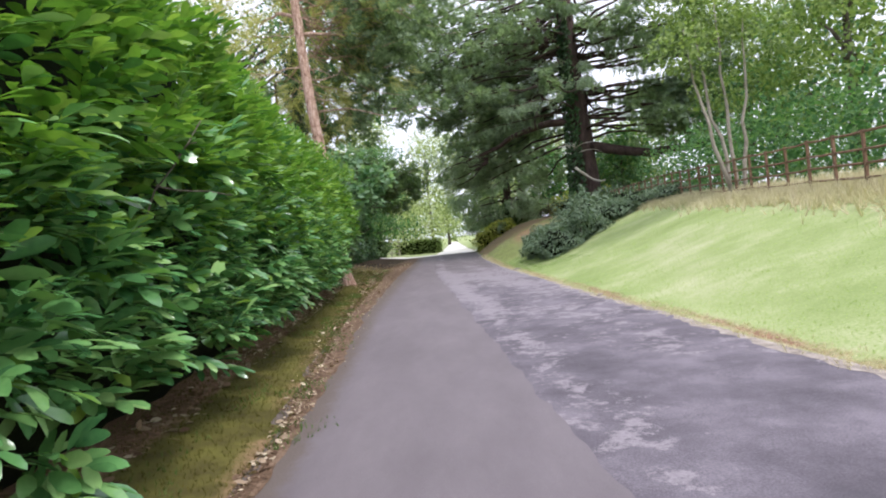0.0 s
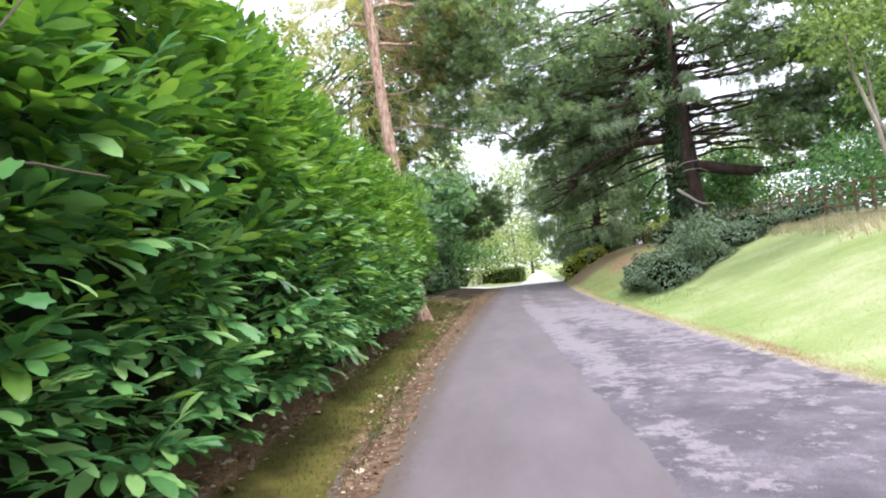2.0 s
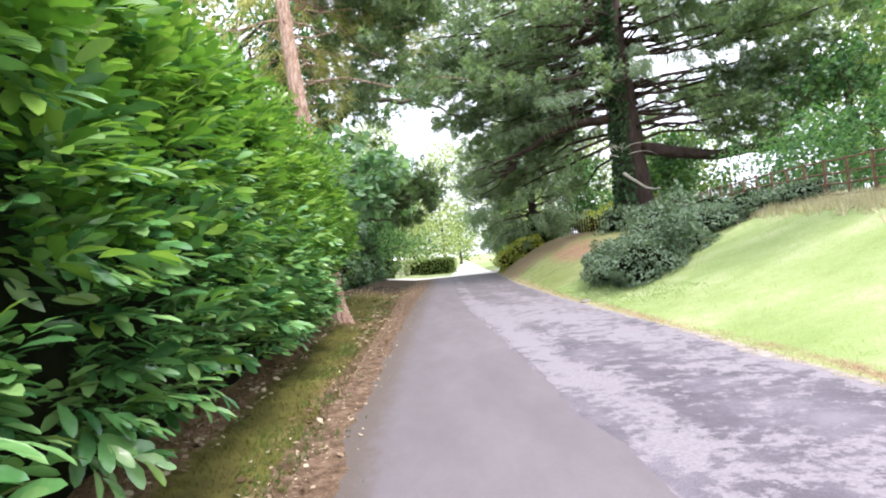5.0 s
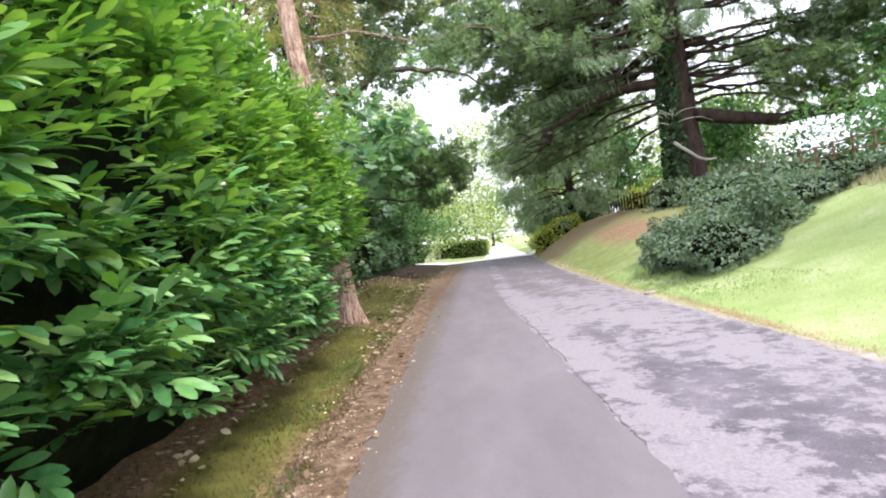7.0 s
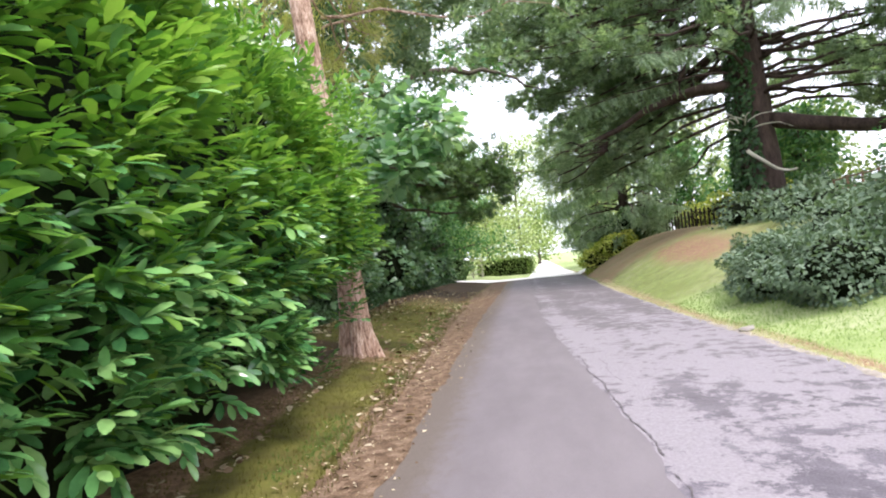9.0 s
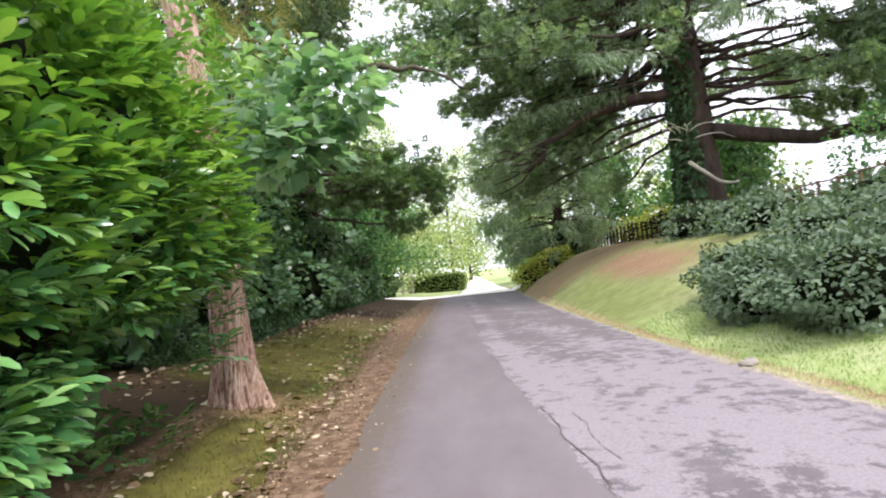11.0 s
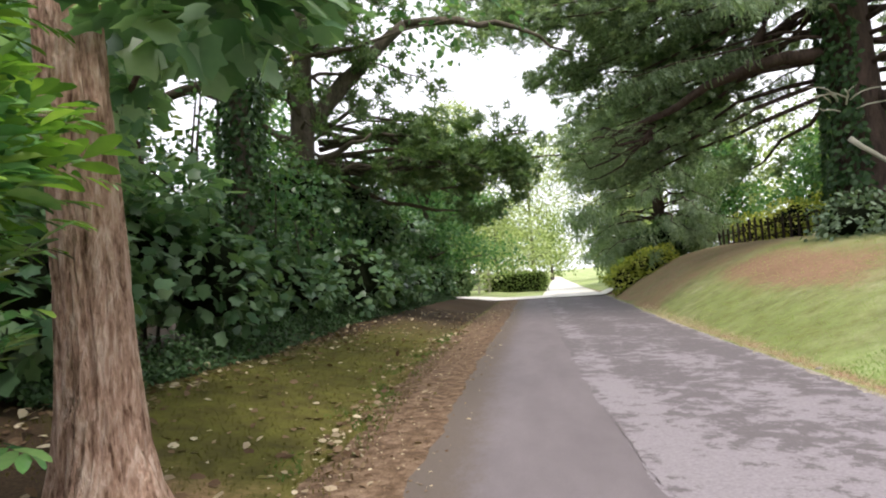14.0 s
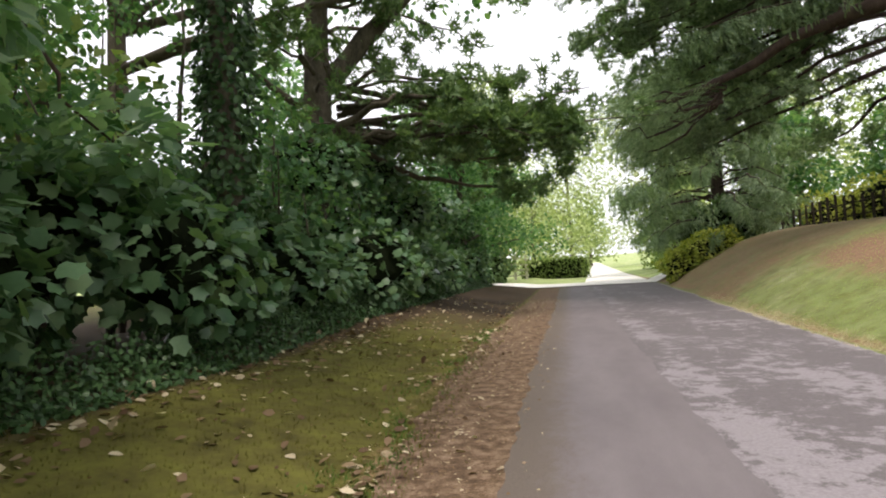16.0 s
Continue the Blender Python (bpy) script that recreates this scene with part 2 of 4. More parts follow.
LEFT_UNDER = [(y, x - 0.35) for y, x in LEFT]
RIGHT = [(-30, 3.9), (0, 3.7), (5, 3.5), (13, 3.12), (20, 2.9), (27, 2.68), (40, 2.75), (50, 3.1), (61, 3.4), (90, 3.4)]
BANK = [(-30, 1.8), (0, 1.8), (11, 1.85), (20, 2.0), (27, 2.15), (38, 2.2), (43, 2.45), (55, 2.6), (61, 2.2), (72, 0.6), (90, 0.3)]


def base(y):
    return np.interp(y, [-3000, -30, 0, 61, 85, 140, 400, 3000], [-6, -0.4, 0, 0.82, 1.15, 2.6, 9, 40])


def land(x, y):
    """Height of the ground at x, y."""
    x, y = np.asarray(x, float), np.asarray(y, float)
    xr, xg = ramp(y, RIGHT), ramp(y, GRASS)
    s = np.clip((x - xr) / (9.6 - xr), 0, 1)
    full = np.clip((y - 26) / 12, 0, 1)
    shape = (1 - full) * (0.55 * s + 0.45 * s * s * (3 - 2 * s)) + full * (1 - (1 - s) ** 1.9)
    bank = ramp(y, BANK) * shape + np.clip(x - 9.6, 0, 40) * 0.03
    k = np.clip((y - 20) / 5, 0, 1) * np.clip((68 - y) / 14, 0, 1)
    verge = (1 - k) * 0.13 * np.clip((xg - x) / 1.2, 0, 1) + k * 0.18 * np.clip(xg - 0.3 - x, 0, 3.2) + np.clip(-8 - x, 0, 30) * 0.02
    sunk = np.where((x > xg + 0.05) & (x < xr - 0.4) & (y < 63), -0.06, np.where((x > xg + 0.05) & (x <= xr) & (y < 63), -0.012, 0.0))
    bumps = 0.03 * np.sin(x * 1.7 + y * 0.6) * np.sin(y * 1.1 - x * 0.4) * np.clip(np.maximum(x - xr, xg - x), 0, 1)
    return base(y) + np.where(x > xr, bank, 0) + np.where(x < xg, verge, 0) + sunk + bumps


def grid_mesh(name, xs, ys, height):
    gx, gy = np.meshgrid(xs, ys)
    v = np.stack([gx, gy, height(gx, gy)], -1).reshape(-1, 3)
    i = np.arange(len(xs) * len(ys)).reshape(len(ys), len(xs))
    f = np.stack([i[:-1, :-1], i[:-1, 1:], i[1:, 1:], i[1:, :-1]], -1).reshape(-1, 4)
    return mesh_np(name, v, f)


def strip_mesh(name, left, right, y0, y1, dy, n, lift, ragged=(0, 0)):
    """A band between two lines along the road, lift above the road's height."""
    ys = np.arange(y0, y1 + dy, dy)
    a, b = ramp(ys, left), ramp(ys, right)
    wob = np.array([[noise.noise((y * 0.9, k, 0)) + 0.6 * noise.noise((y * 4.1, k, 3)) for k in (1.3, 8.7)] for y in ys])
    a = a + ragged[0] * wob[:, 0]
    b = b + ragged[1] * wob[:, 1]
    t = np.linspace(0, 1, n)
    x = a[:, None] + (b - a)[:, None] * t
    y = np.repeat(ys[:, None], n, 1)
    v = np.stack([x, y, base(y) + lift], -1).reshape(-1, 3)
    i = np.arange(len(ys) * n).reshape(len(ys), n)
    f = np.stack([i[:-1, :-1], i[:-1, 1:], i[1:, 1:], i[1:, :-1]], -1).reshape(-1, 4)
    return mesh_np(name, v, f)


def litter(x, y):
    """How far leaf litter and needles cover the grass, 0 to 1."""
    xr, xg = ramp(y, RIGHT), ramp(y, GRASS)
    s = (x - xr) / (9.6 - xr)
    right = np.clip((y - 30) / 5, 0, 1) * (0.78 * np.exp(-((s - 0.42) / 0.2) ** 2) * np.clip((46 - y) / 6, 0.3, 1) + 0.3 * np.clip((s - 0.5) / 0.2, 0, 1)) * np.where(s > 0, 1, 0)
    right = np.maximum(right, np.clip((y - 38) / 6, 0, 1) * 0.56 * (x > xr)) * np.clip((63 - y) / 3, 0, 1)
    rim = np.clip(1 - np.abs(x - xr - 0.1) / 0.3, 0, 1) * 0.75 * (x > xr - 0.3)
    under = np.clip((-2.0 - 0.085 * y - x) / 0.3 + 0.3, 0, 1) * (y < 22.8) * np.clip((x + 7) / 1.5, 0, 1)
    bole = 0.6 * np.clip(1.25 - np.hypot(x + 3.98, y - 23.6) / 1.7, 0, 1)
    near = np.clip(1 - (xg - x) / 0.5, 0, 1) * 0.6 * (x < xg)
    return np.clip(np.maximum.reduce([right, rim, under, bole, near]), 0, 1)


def shaded_soil(x, y):
    """How far bare earth, darkened for the trees' shade, shows by the thicket."""
    xg = ramp(y, GRASS)
    hollow = np.clip((-4.15 - x) / 0.4, 0, 1) * np.clip((25.4 - y) / 0.8, 0, 1)
    return np.clip(np.clip((y - 31) / 14, 0, 0.9) + np.clip((-5.6 - x) / 0.7, 0, 1) + hollow, 0, 1) * (x < xg) * np.clip((y - 19) / 2.5, 0, 1) * np.clip((x + 16) / 4, 0, 1) * np.clip((64 - y) / 3, 0, 1)


def wear(x, y):
    """How far the dark top layer is worn off the old pale one."""
    xm, xr = ramp(y, MIDDLE), ramp(y, RIGHT)
    out = np.interp(y, [-30, 2, 7, 12, 17, 21, 24, 28, 34, 60], [-0.25, -0.22, -0.12, -0.06, -0.03, 0.03, 0.03, -0.05, -0.09, -0.14])
    out = out + 0.13 * np.clip(1 - np.abs(x - xm - 0.35) / 0.45, 0, 1) + 0.15 * np.clip(1 - (xr - x) / 0.35, 0, 1)
    out = out + 0.06 * np.exp(-((x - xm - 1.9) / 0.5) ** 2) * np.interp(y, [4, 9, 30], [0, 1, 1])
    out = out + 0.06 * np.sin(1.3 * y + 2.0 * x) * np.sin(0.6 * y - 1.1 * x)
    return np.clip(out * 0.8 + 0.5, 0, 1)


def cover(me, name, function):
    at = me.attributes.new(name, "FLOAT", "POINT")
    co = np.empty(len(me.vertices) * 3, np.float32)
    me.vertices.foreach_get("co", co)
    co = co.reshape(-1, 3)
    at.data.foreach_set("value", function(co[:, 0].astype(float), co[:, 1].astype(float)).astype(np.float32))


def second_layer(m, attribute, colours, scale, sharp, weight=1.0, stretch=(1, 1, 1), grain=24):
    """A second surface over the first, in ragged patches where the attribute is high."""
    nt = m.node_tree
    n, l = nt.nodes, nt.links
    bsdf = n["Principled BSDF"]
    first = bsdf.inputs["Base Color"].links[0].from_socket
    at = n.new("ShaderNodeAttribute")
    at.attribute_name = attribute
    geo = n.new("ShaderNodeNewGeometry")
    no = n.new("ShaderNodeTexNoise")
    no.inputs["Scale"].default_value, no.inputs["Detail"].default_value, no.inputs["Roughness"].default_value = scale, 12, 0.78
    mp = n.new("ShaderNodeMapping")
    mp.inputs["Scale"].default_value = stretch
    l.new(geo.outputs["Position"], mp.inputs[0])
    l.new(mp.outputs[0], no.inputs[0])
    ad = n.new("ShaderNodeMath")
    ad.operation = "MULTIPLY_ADD"
    l.new(no.outputs[0], ad.inputs[0])
    ad.inputs[1].default_value = weight
    l.new(at.outputs["Fac"], ad.inputs[2])
    mr = n.new("ShaderNodeMapRange")
    mr.interpolation_type = "SMOOTHSTEP"
    mid = 0.5 + 0.5 * weight
    mr.inputs[1].default_value, mr.inputs[2].default_value = mid - sharp, mid + sharp
    l.new(ad.outputs[0], mr.inputs[0])
    fine = n.new("ShaderNodeTexNoise")
    fine.inputs["Scale"].default_value, fine.inputs["Detail"].default_value, fine.inputs["Roughness"].default_value = grain, 8, 0.7
    l.new(geo.outputs["Position"], fine.inputs[0])
    cr = n.new("ShaderNodeValToRGB")
    el = cr.color_ramp.elements
    el[0].position, el[0].color, el[1].position, el[1].color = 0.3, (*colours[0], 1), 0.7, (*colours[1], 1)
    l.new(fine.outputs[0], cr.inputs[0])
    mx = n.new("ShaderNodeMix")
    mx.data_type = "RGBA"
    l.new(mr.outputs[0], mx.inputs[0])
    l.new(first, mx.inputs[6])
    l.new(cr.outputs[0], mx.inputs[7])
    l.new(mx.outputs[2], bsdf.inputs["Base Color"])


# olive moss, dark enough to carry hedge and tree shade as well
second_layer(M_GRASS, "moss_shade", [(0.056, 0.047, 0.014), (0.15, 0.148, 0.03)], 2.2, 0.3, 0.8, (1, 1, 1), 2.6)
second_layer(M_GRASS, "litter", [(0.10, 0.058, 0.034), (0.40, 0.255, 0.155)], 2.6, 0.22, 1.0, (1, 1, 1), 16)
# brown earth with the shade of the trees mixed into its colour
second_layer(M_GRASS, "shaded_soil", [(0.03, 0.02, 0.012), (0.10, 0.066, 0.037)], 1.8, 0.3, 0.9, (1, 0.6, 1), 40)
# grey-brown farther surface, its colours lowered for shade under the trees
second_layer(M_ROAD, "age_shade", [(0.10, 0.088, 0.093), (0.145, 0.129, 0.133)], 3.0, 0.35, 0.7)
second_layer(M_ROAD, "wear", [(0.175, 0.158, 0.17), (0.29, 0.265, 0.28)], 3.2, 0.03, 1.0, (1, 1, 1), 34)

xs = np.concatenate([[-3000, -800, -200, -80, -40, -25], np.arange(-18, -6, 1.0), np.arange(-6, 12, 0.25), np.arange(12, 26, 1.0), [30, 45, 80, 200, 800, 3000]])
ys = np.concatenate([[-3000, -800, -200, -80, -40, -20], np.arange(-12, 66, 0.4), np.arange(66, 100, 2.0), [110, 125, 150, 200, 300, 500, 1000, 3000]])
ground = put_mesh("ground", grid_mesh("ground", xs, ys, land), M_GRASS)
# mossy verge at left; at right the bank's tree shade, painted alike
cover(ground.data, "moss_shade", lambda x, y: np.where(x < 0, 0.95, np.clip((y - 26) / 8, 0, 0.5)) * np.clip((66 - y) / 4, 0, 1))
cover(ground.data, "litter", litter)
cover(ground.data, "shaded_soil", shaded_soil)
tagged(ground, "mown grass lawn banks and verges beside the drive", "ground", kind="structure")
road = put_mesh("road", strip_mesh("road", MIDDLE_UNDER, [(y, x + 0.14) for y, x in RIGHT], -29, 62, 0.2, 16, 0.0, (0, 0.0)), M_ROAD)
cover(road.data, "wear", wear)
cover(road.data, "age_shade", lambda x, y: np.clip((y - 15) / 10, 0, 0.9))
tagged(road, "dark worn asphalt drive with pale bald patches", "road", kind="structure")
second_layer(M_LIGHT, "dust", [(0.075, 0.058, 0.047), (0.165, 0.137, 0.115)], 7.0, 0.22, 0.9, (1, 0.6, 1), 90)
lane = put_mesh("road_strip", strip_mesh("road_strip", LEFT_UNDER, MIDDLE, -29, 62, 0.06, 16, 0.004, (0.05, 0.075)), M_LIGHT)
cover(lane.data, "dust", lambda x, y: 0.95 * np.clip(1 - (x - ramp(y, LEFT)) / np.interp(y, [0, 8, 16, 24, 60], [0.35, 0.5, 0.8, 1.0, 1.1]), 0, 1))
tagged(lane, "smooth pale grey asphalt strip along the drive", "road", kind="structure")
edge_l = put_mesh("litter_strip", strip_mesh("litter_strip", GRASS, LEFT_OVER, -29, 60, 0.06, 6, 0.008, (0.12, 0.09)), M_LITTER)
tagged(edge_l, "brown leaf litter and grit along the drive's edge", "ground", kind="structure")

grit = put_mesh("gravel_edge", strip_mesh("gravel_edge", [(y, x - 0.13) for y, x in RIGHT], [(y, x + 0.08) for y, x in RIGHT], -29, 60, 0.06, 4, 0.003, (0.14, 0.03)), M_GRIT)
tagged(grit, "pale grit and gravel along the drive's grassy edge", "gravel", kind="structure")
# cracks where the strip meets the old surface
for y0, y1, shift, wid in ((14.5, 17.2, 0.02, 0.008), (17.6, 22.5, 0.05, 0.014), (24.6, 27.0, 0.0, 0.008), (20.4, 22.0, 0.3, 0.006)):
    a = [(y, x + shift - wid / 2) for y, x in MIDDLE]
    b = [(y, x + shift + wid / 2) for y, x in MIDDLE]
    me = strip_mesh("road_crack", a, b, y0, y1, 0.05, 2, 0.008)
    co = np.empty(len(me.vertices) * 3, np.float32)
    me.vertices.foreach_get("co", co)
    co = co.reshape(-1, 3)
    co[:, 0] += [0.07 * noise.noise((y * 1.3, shift, 2)) + 0.035 * noise.noise((y * 6, shift, 5)) + 0.018 * noise.noise((y * 9, x * 40, 7)) for x, y, z in co]
    me.vertices.foreach_set("co", co.ravel())
    tagged(put_mesh("road_crack", me, M_TAR), "dark open crack along the asphalt joint", "crack", kind="structure")
for x, y, r in ((2.82, 23.7, 0.10), (2.98, 23.95, 0.07), (3.1, 12.3, 0.05), (2.75, 29.2, 0.05)):
    bm = bmesh.new()
    bmesh.ops.create_icosphere(bm, subdivisions=2, radius=1, matrix=Matrix.Translation((x, y, float(base(y)) + r * 0.3)) @ Matrix.Diagonal((r * 1.4, r, r * 0.6, 1)))
    for vert in bm.verts:
        vert.co += Vector(noise.noise_vector(vert.co * 9)) * r * 0.25
    tagged(part("stone", bm, M_STONE, None), "small pale stone at the drive's edge", "stone", "stones at the edge")

# ---- beyond the crossing ----
FAR_L, FAR_R = [(62, -0.9), (80, -0.3), (140, 2.0)], [(62, 3.6), (80, 4.0), (140, 5.5)]
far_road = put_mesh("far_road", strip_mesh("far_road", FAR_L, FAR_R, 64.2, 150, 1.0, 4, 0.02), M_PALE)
tagged(far_road, "pale road running on beyond the crossing, whitened to look sunlit", "road", kind="structure")
side_v, side_f = [], []
for k, x in enumerate(np.linspace(-26, 4.2, 31)):
    near = float(np.interp(x, [-26, -9, -6, -3, 4.2], [57.5, 57.3, 57.8, 59.2, 60.0])) + 0.15 * noise.noise((x, 4.0, 0))
    for q in (near, near + 1.6, 64.1):
        side_v.append((x, q, float(max(land(x, q), base(q))) + 0.06))
    if k:
        side_f += [(3 * k - 3, 3 * k, 3 * k + 1, 3 * k - 2), (3 * k - 2, 3 * k + 1, 3 * k + 2, 3 * k - 1)]
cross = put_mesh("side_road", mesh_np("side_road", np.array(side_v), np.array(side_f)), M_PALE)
tagged(cross, "pale side road crossing the drive, whitened to look sunlit", "road", kind="structure")

# ---- leaf shapes: along, side, normal ----
def leaf_template(width, fold=0.2, droop=0.12, waist=0.62):
    v = np.array([(0, 0, 0), (0.35, 0, -0.02), (0.7, 0, -droop * 0.4), (1, 0, -droop),
                  (0.32, width * 0.85, fold * width), (waist + 0.08, width, fold * width - droop * 0.4),
                  (0.32, -width * 0.85, fold * width), (waist + 0.08, -width, fold * width - droop * 0.4)], float)
    f = np.array([(0, 1, 4), (0, 6, 1), (4, 1, 2), (4, 2, 5), (6, 2, 1), (6, 7, 2), (5, 2, 3), (7, 3, 2)])
    return v, f


def broad_leaf(width, fold, droop):
    """A blunt oval leaf, widest past the middle, folded along its rib and curling down."""
    v = [(0, 0, 0)]
    for a, w in ((0.24, 0.62), (0.62, 1.0), (0.9, 0.6)):
        z = -droop * a * a
        v += [(a, width * w, z + fold * width * w), (a, 0, z), (a, -width * w, z + fold * width * w)]
    v.append((1, 0, -droop))
    f = [(0, 2, 1), (0, 3, 2), (10, 7, 8), (10, 8, 9)]
    for k in (1, 4):
        f += [(k, k + 1, k + 4), (k, k + 4, k + 3), (k + 1, k + 2, k + 5), (k + 1, k + 5, k + 4)]
    return np.array(v, float), np.array(f)


def lobed_template():
    """A five-lobed leaf."""
    pts = [(0.02, 0.0), (0.0, 0.24), (0.14, 0.50), (0.40, 0.38), (0.72, 0.50), (0.74, 0.27), (1.0, 0.0),
           (0.74, -0.27), (0.72, -0.50), (0.40, -0.38), (0.14, -0.50), (0.0, -0.24)]
    v = np.array([(0.35, 0, 0.0)] + [(a, b, -0.10 * abs(b) - 0.08 * a * a) for a, b in pts])
    return v, np.array([(0, 1 + (i + 1) % 12, 1 + i) for i in range(12)])


def spray_template(blades=9, droop=0.35, width=0.05):
    v, f = [], []
    for i in range(blades):
        t = i / (blades - 1)
        sgn = 1 if i % 2 else -1
        a0, b0 = 0.75 * t, 0.0
        ln = 0.45 * (1 - 0.5 * t)
        a1, b1 = a0 + ln * 0.7, sgn * ln * 0.75 * (1 - t * 0.8)
        z0, z1 = -droop * a0 * a0, -droop * a1 * a1 - 0.08
        n = len(v)
        v += [(a0 - width, b0, z0), (a0 + width, b0, z0), (a1, b1, z1)]
        f.append((n, n + 1, n + 2))
    return np.array(v), np.array(f)


def tuft_template(blades=5):
    r = random.Random(3)
    v, f = [], []
    for i in range(blades):
        an = 6.283 * i / blades + r.random()
        c, s_ = math.cos(an), math.sin(an)
        h, o = 0.7 + 0.4 * r.random(), 0.25 + 0.3 * r.random()
        n = len(v)
        v += [(0, 0.05 * c - 0.035 * s_, 0.05 * s_ + 0.035 * c), (0, 0.05 * c + 0.035 * s_, 0.05 * s_ - 0.035 * c), (h, o * c, o * s_)]
        f.append((n, n + 1, n + 2))
    return np.array(v), np.array(f)


LAUREL, SMALL, LOBED, SPRAY, TUFT = broad_leaf(0.185, 0.25, 0.22), leaf_template(0.3, 0.1), lobed_template(), spray_template(), tuft_template()
FAR = (np.array([(0, 0, 0), (0.52, 0.38, 0.05), (1, 0, -0.1), (0.52, -0.38, 0.05), (0.55, 0, 0)]), np.array([(0, 4, 1), (1, 4, 2), (2, 4, 3), (3, 4, 0)]))
HANG = spray_template(9, 0.2, 0.035)
DROOP = spray_template(7, 0.45, 0.085)


def rosette_template(blades=11):
    """A feathery cushion of needles: blades fanned over a low dome."""
    r = random.Random(11)
    v, f = [], []
    for i in range(blades):
        an, el = 6.283 * i / blades * 2.4, 0.15 + 0.55 * r.random()
        c, s_, h = math.cos(an), math.sin(an), math.sin(el)
        ln, w = 0.42 + 0.2 * r.random(), 0.095
        n = len(v)
        v += [(0.1 * c - w * s_, 0.1 * s_ + w * c, 0), (0.1 * c + w * s_, 0.1 * s_ - w * c, 0), (ln * c, ln * s_, ln * h * 0.7)]
        f.append((n, n + 1, n + 2))
    return np.array(v), np.array(f)


CUSHION = rosette_template()


def near_lump(centres, radii, n, shell=0.5):
    """Places in and near the skin of several ellipsoids, and the way outwards."""
    c, r = np.asarray(centres, float), np.asarray(radii, float)
    w = (r[:, 0] * r[:, 1] * r[:, 2]) ** 0.67
    k = RNG.choice(len(c), n, p=w / w.sum())
    d = unit(randn(n))
    rad = shell + (1 - shell) * RNG.random((n, 1)) ** 0.5
    lump = 1 + 0.22 * np.sin(d[:, :1] * 5 + k[:, None]) * np.cos(d[:, 2:3] * 6 + 2 * k[:, None])
    return c[k] + d * rad * r[k] * lump, d


def lump_leaves(template, centres, radii, n, size, shell=0.5, droop=0.3, flat=0.6):
    p, d = near_lump(centres, radii, n, shell)
    axis = d + 0.7 * randn(n) + np.array([0, 0, -droop])
    normal = np.array([0, 0, 1.0]) * flat + 0.45 * d + 0.35 * randn(n)
    return scatter(template, p, axis, normal, size * (0.6 + 0.8 * RNG.random(n)))


def above_land(v, gap=0.02):
    """Nothing of a plant reaches into the ground."""
    v[:, 2] = np.maximum(v[:, 2], land(v[:, 0], v[:, 1]) + gap)
    return v


# ---- laurel hedge ----
def hedge_face(y, z):
    """x of the hedge's face."""
    r = np.interp(z, [0.0, 0.35, 0.9, 2.3, 3.4, 4.2, 4.7], [0.5, 0.2, 0.0, 0.0, 0.25, 0.65, 1.3])
    end = np.interp(z, [0, 1.1, 1.9], [2.4, 2.2, 0.1]) * np.clip((y - 18.6) / 2.9, 0, 1) ** 1.6
    end = end - 0.3 * np.clip((y - 18) / 3.5, 0, 1) * np.clip((z - 0.8) / 0.8, 0, 1)
    wav = 0.10 * np.sin(y * 2.1 + z * 1.3) * np.sin(z * 2.4 - y * 0.7) + 0.06 * np.sin(y * 5.3)
    return -1.62 - 0.085 * y - r - end + wav


hedge = thing("laurel_hedge", "tall glossy green laurel hedge beside the verge", "hedge")
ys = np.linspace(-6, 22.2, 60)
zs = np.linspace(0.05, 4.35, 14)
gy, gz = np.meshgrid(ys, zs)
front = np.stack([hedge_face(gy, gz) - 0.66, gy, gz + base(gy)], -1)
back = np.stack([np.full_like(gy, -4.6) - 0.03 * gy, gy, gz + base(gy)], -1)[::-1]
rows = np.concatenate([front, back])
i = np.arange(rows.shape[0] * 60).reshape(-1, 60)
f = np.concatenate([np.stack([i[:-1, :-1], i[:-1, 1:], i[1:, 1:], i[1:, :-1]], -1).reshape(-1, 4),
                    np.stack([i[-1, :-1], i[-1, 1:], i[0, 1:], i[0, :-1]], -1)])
put_mesh("inner_mass", mesh_np("inner_mass", rows.reshape(-1, 3), f), M_INNER_SHADE, hedge, "solid core painted near-black for the hedge's inner shade")


def sprigs(p, out, n_leaf, reach, size):
    """Shoots with alternate leaves: places, axes, normals and sizes of the leaves."""
    n = len(p)
    d = unit(out * 0.9 + np.array([0, -0.12, 0.22]) + 0.3 * randn(n))
    side = unit(np.cross(d, np.array([0, 0, 1.0]) + 0.3 * randn(n)))
    upn = np.cross(side, d)
    pos, ax, nr, sz = [], [], [], []
    for k in range(n_leaf):
        t = k / (n_leaf - 1)
        sg = 1 if k % 2 else -1
        spread = 0.95 * (1 - 0.75 * t)
        pos.append(p + d * (reach * t)[:, None])
        ax.append(d * (0.45 + 0.6 * t) + side * sg * spread + upn * (0.05 + 0.25 * RNG.random((n, 1))) + np.array([0, 0, -0.22]))
        nr.append(upn + 0.22 * randn(n) + 0.25 * d)
        sz.append(size * (0.75 + 0.5 * RNG.random(n)) * (0.8 if k in (0, n_leaf - 1) else 1))
    return [np.concatenate(q) for q in (pos, ax, nr, sz)]


def relief(y, z):
    """Bulges and hollows of the hedge's face."""
    return np.array([0.26 * noise.noise((a * 0.8, b * 1.0, 2.0)) + 0.2 * noise.noise((a * 2.2, b * 2.9, 4.5)) for a, b in zip(y, z)])


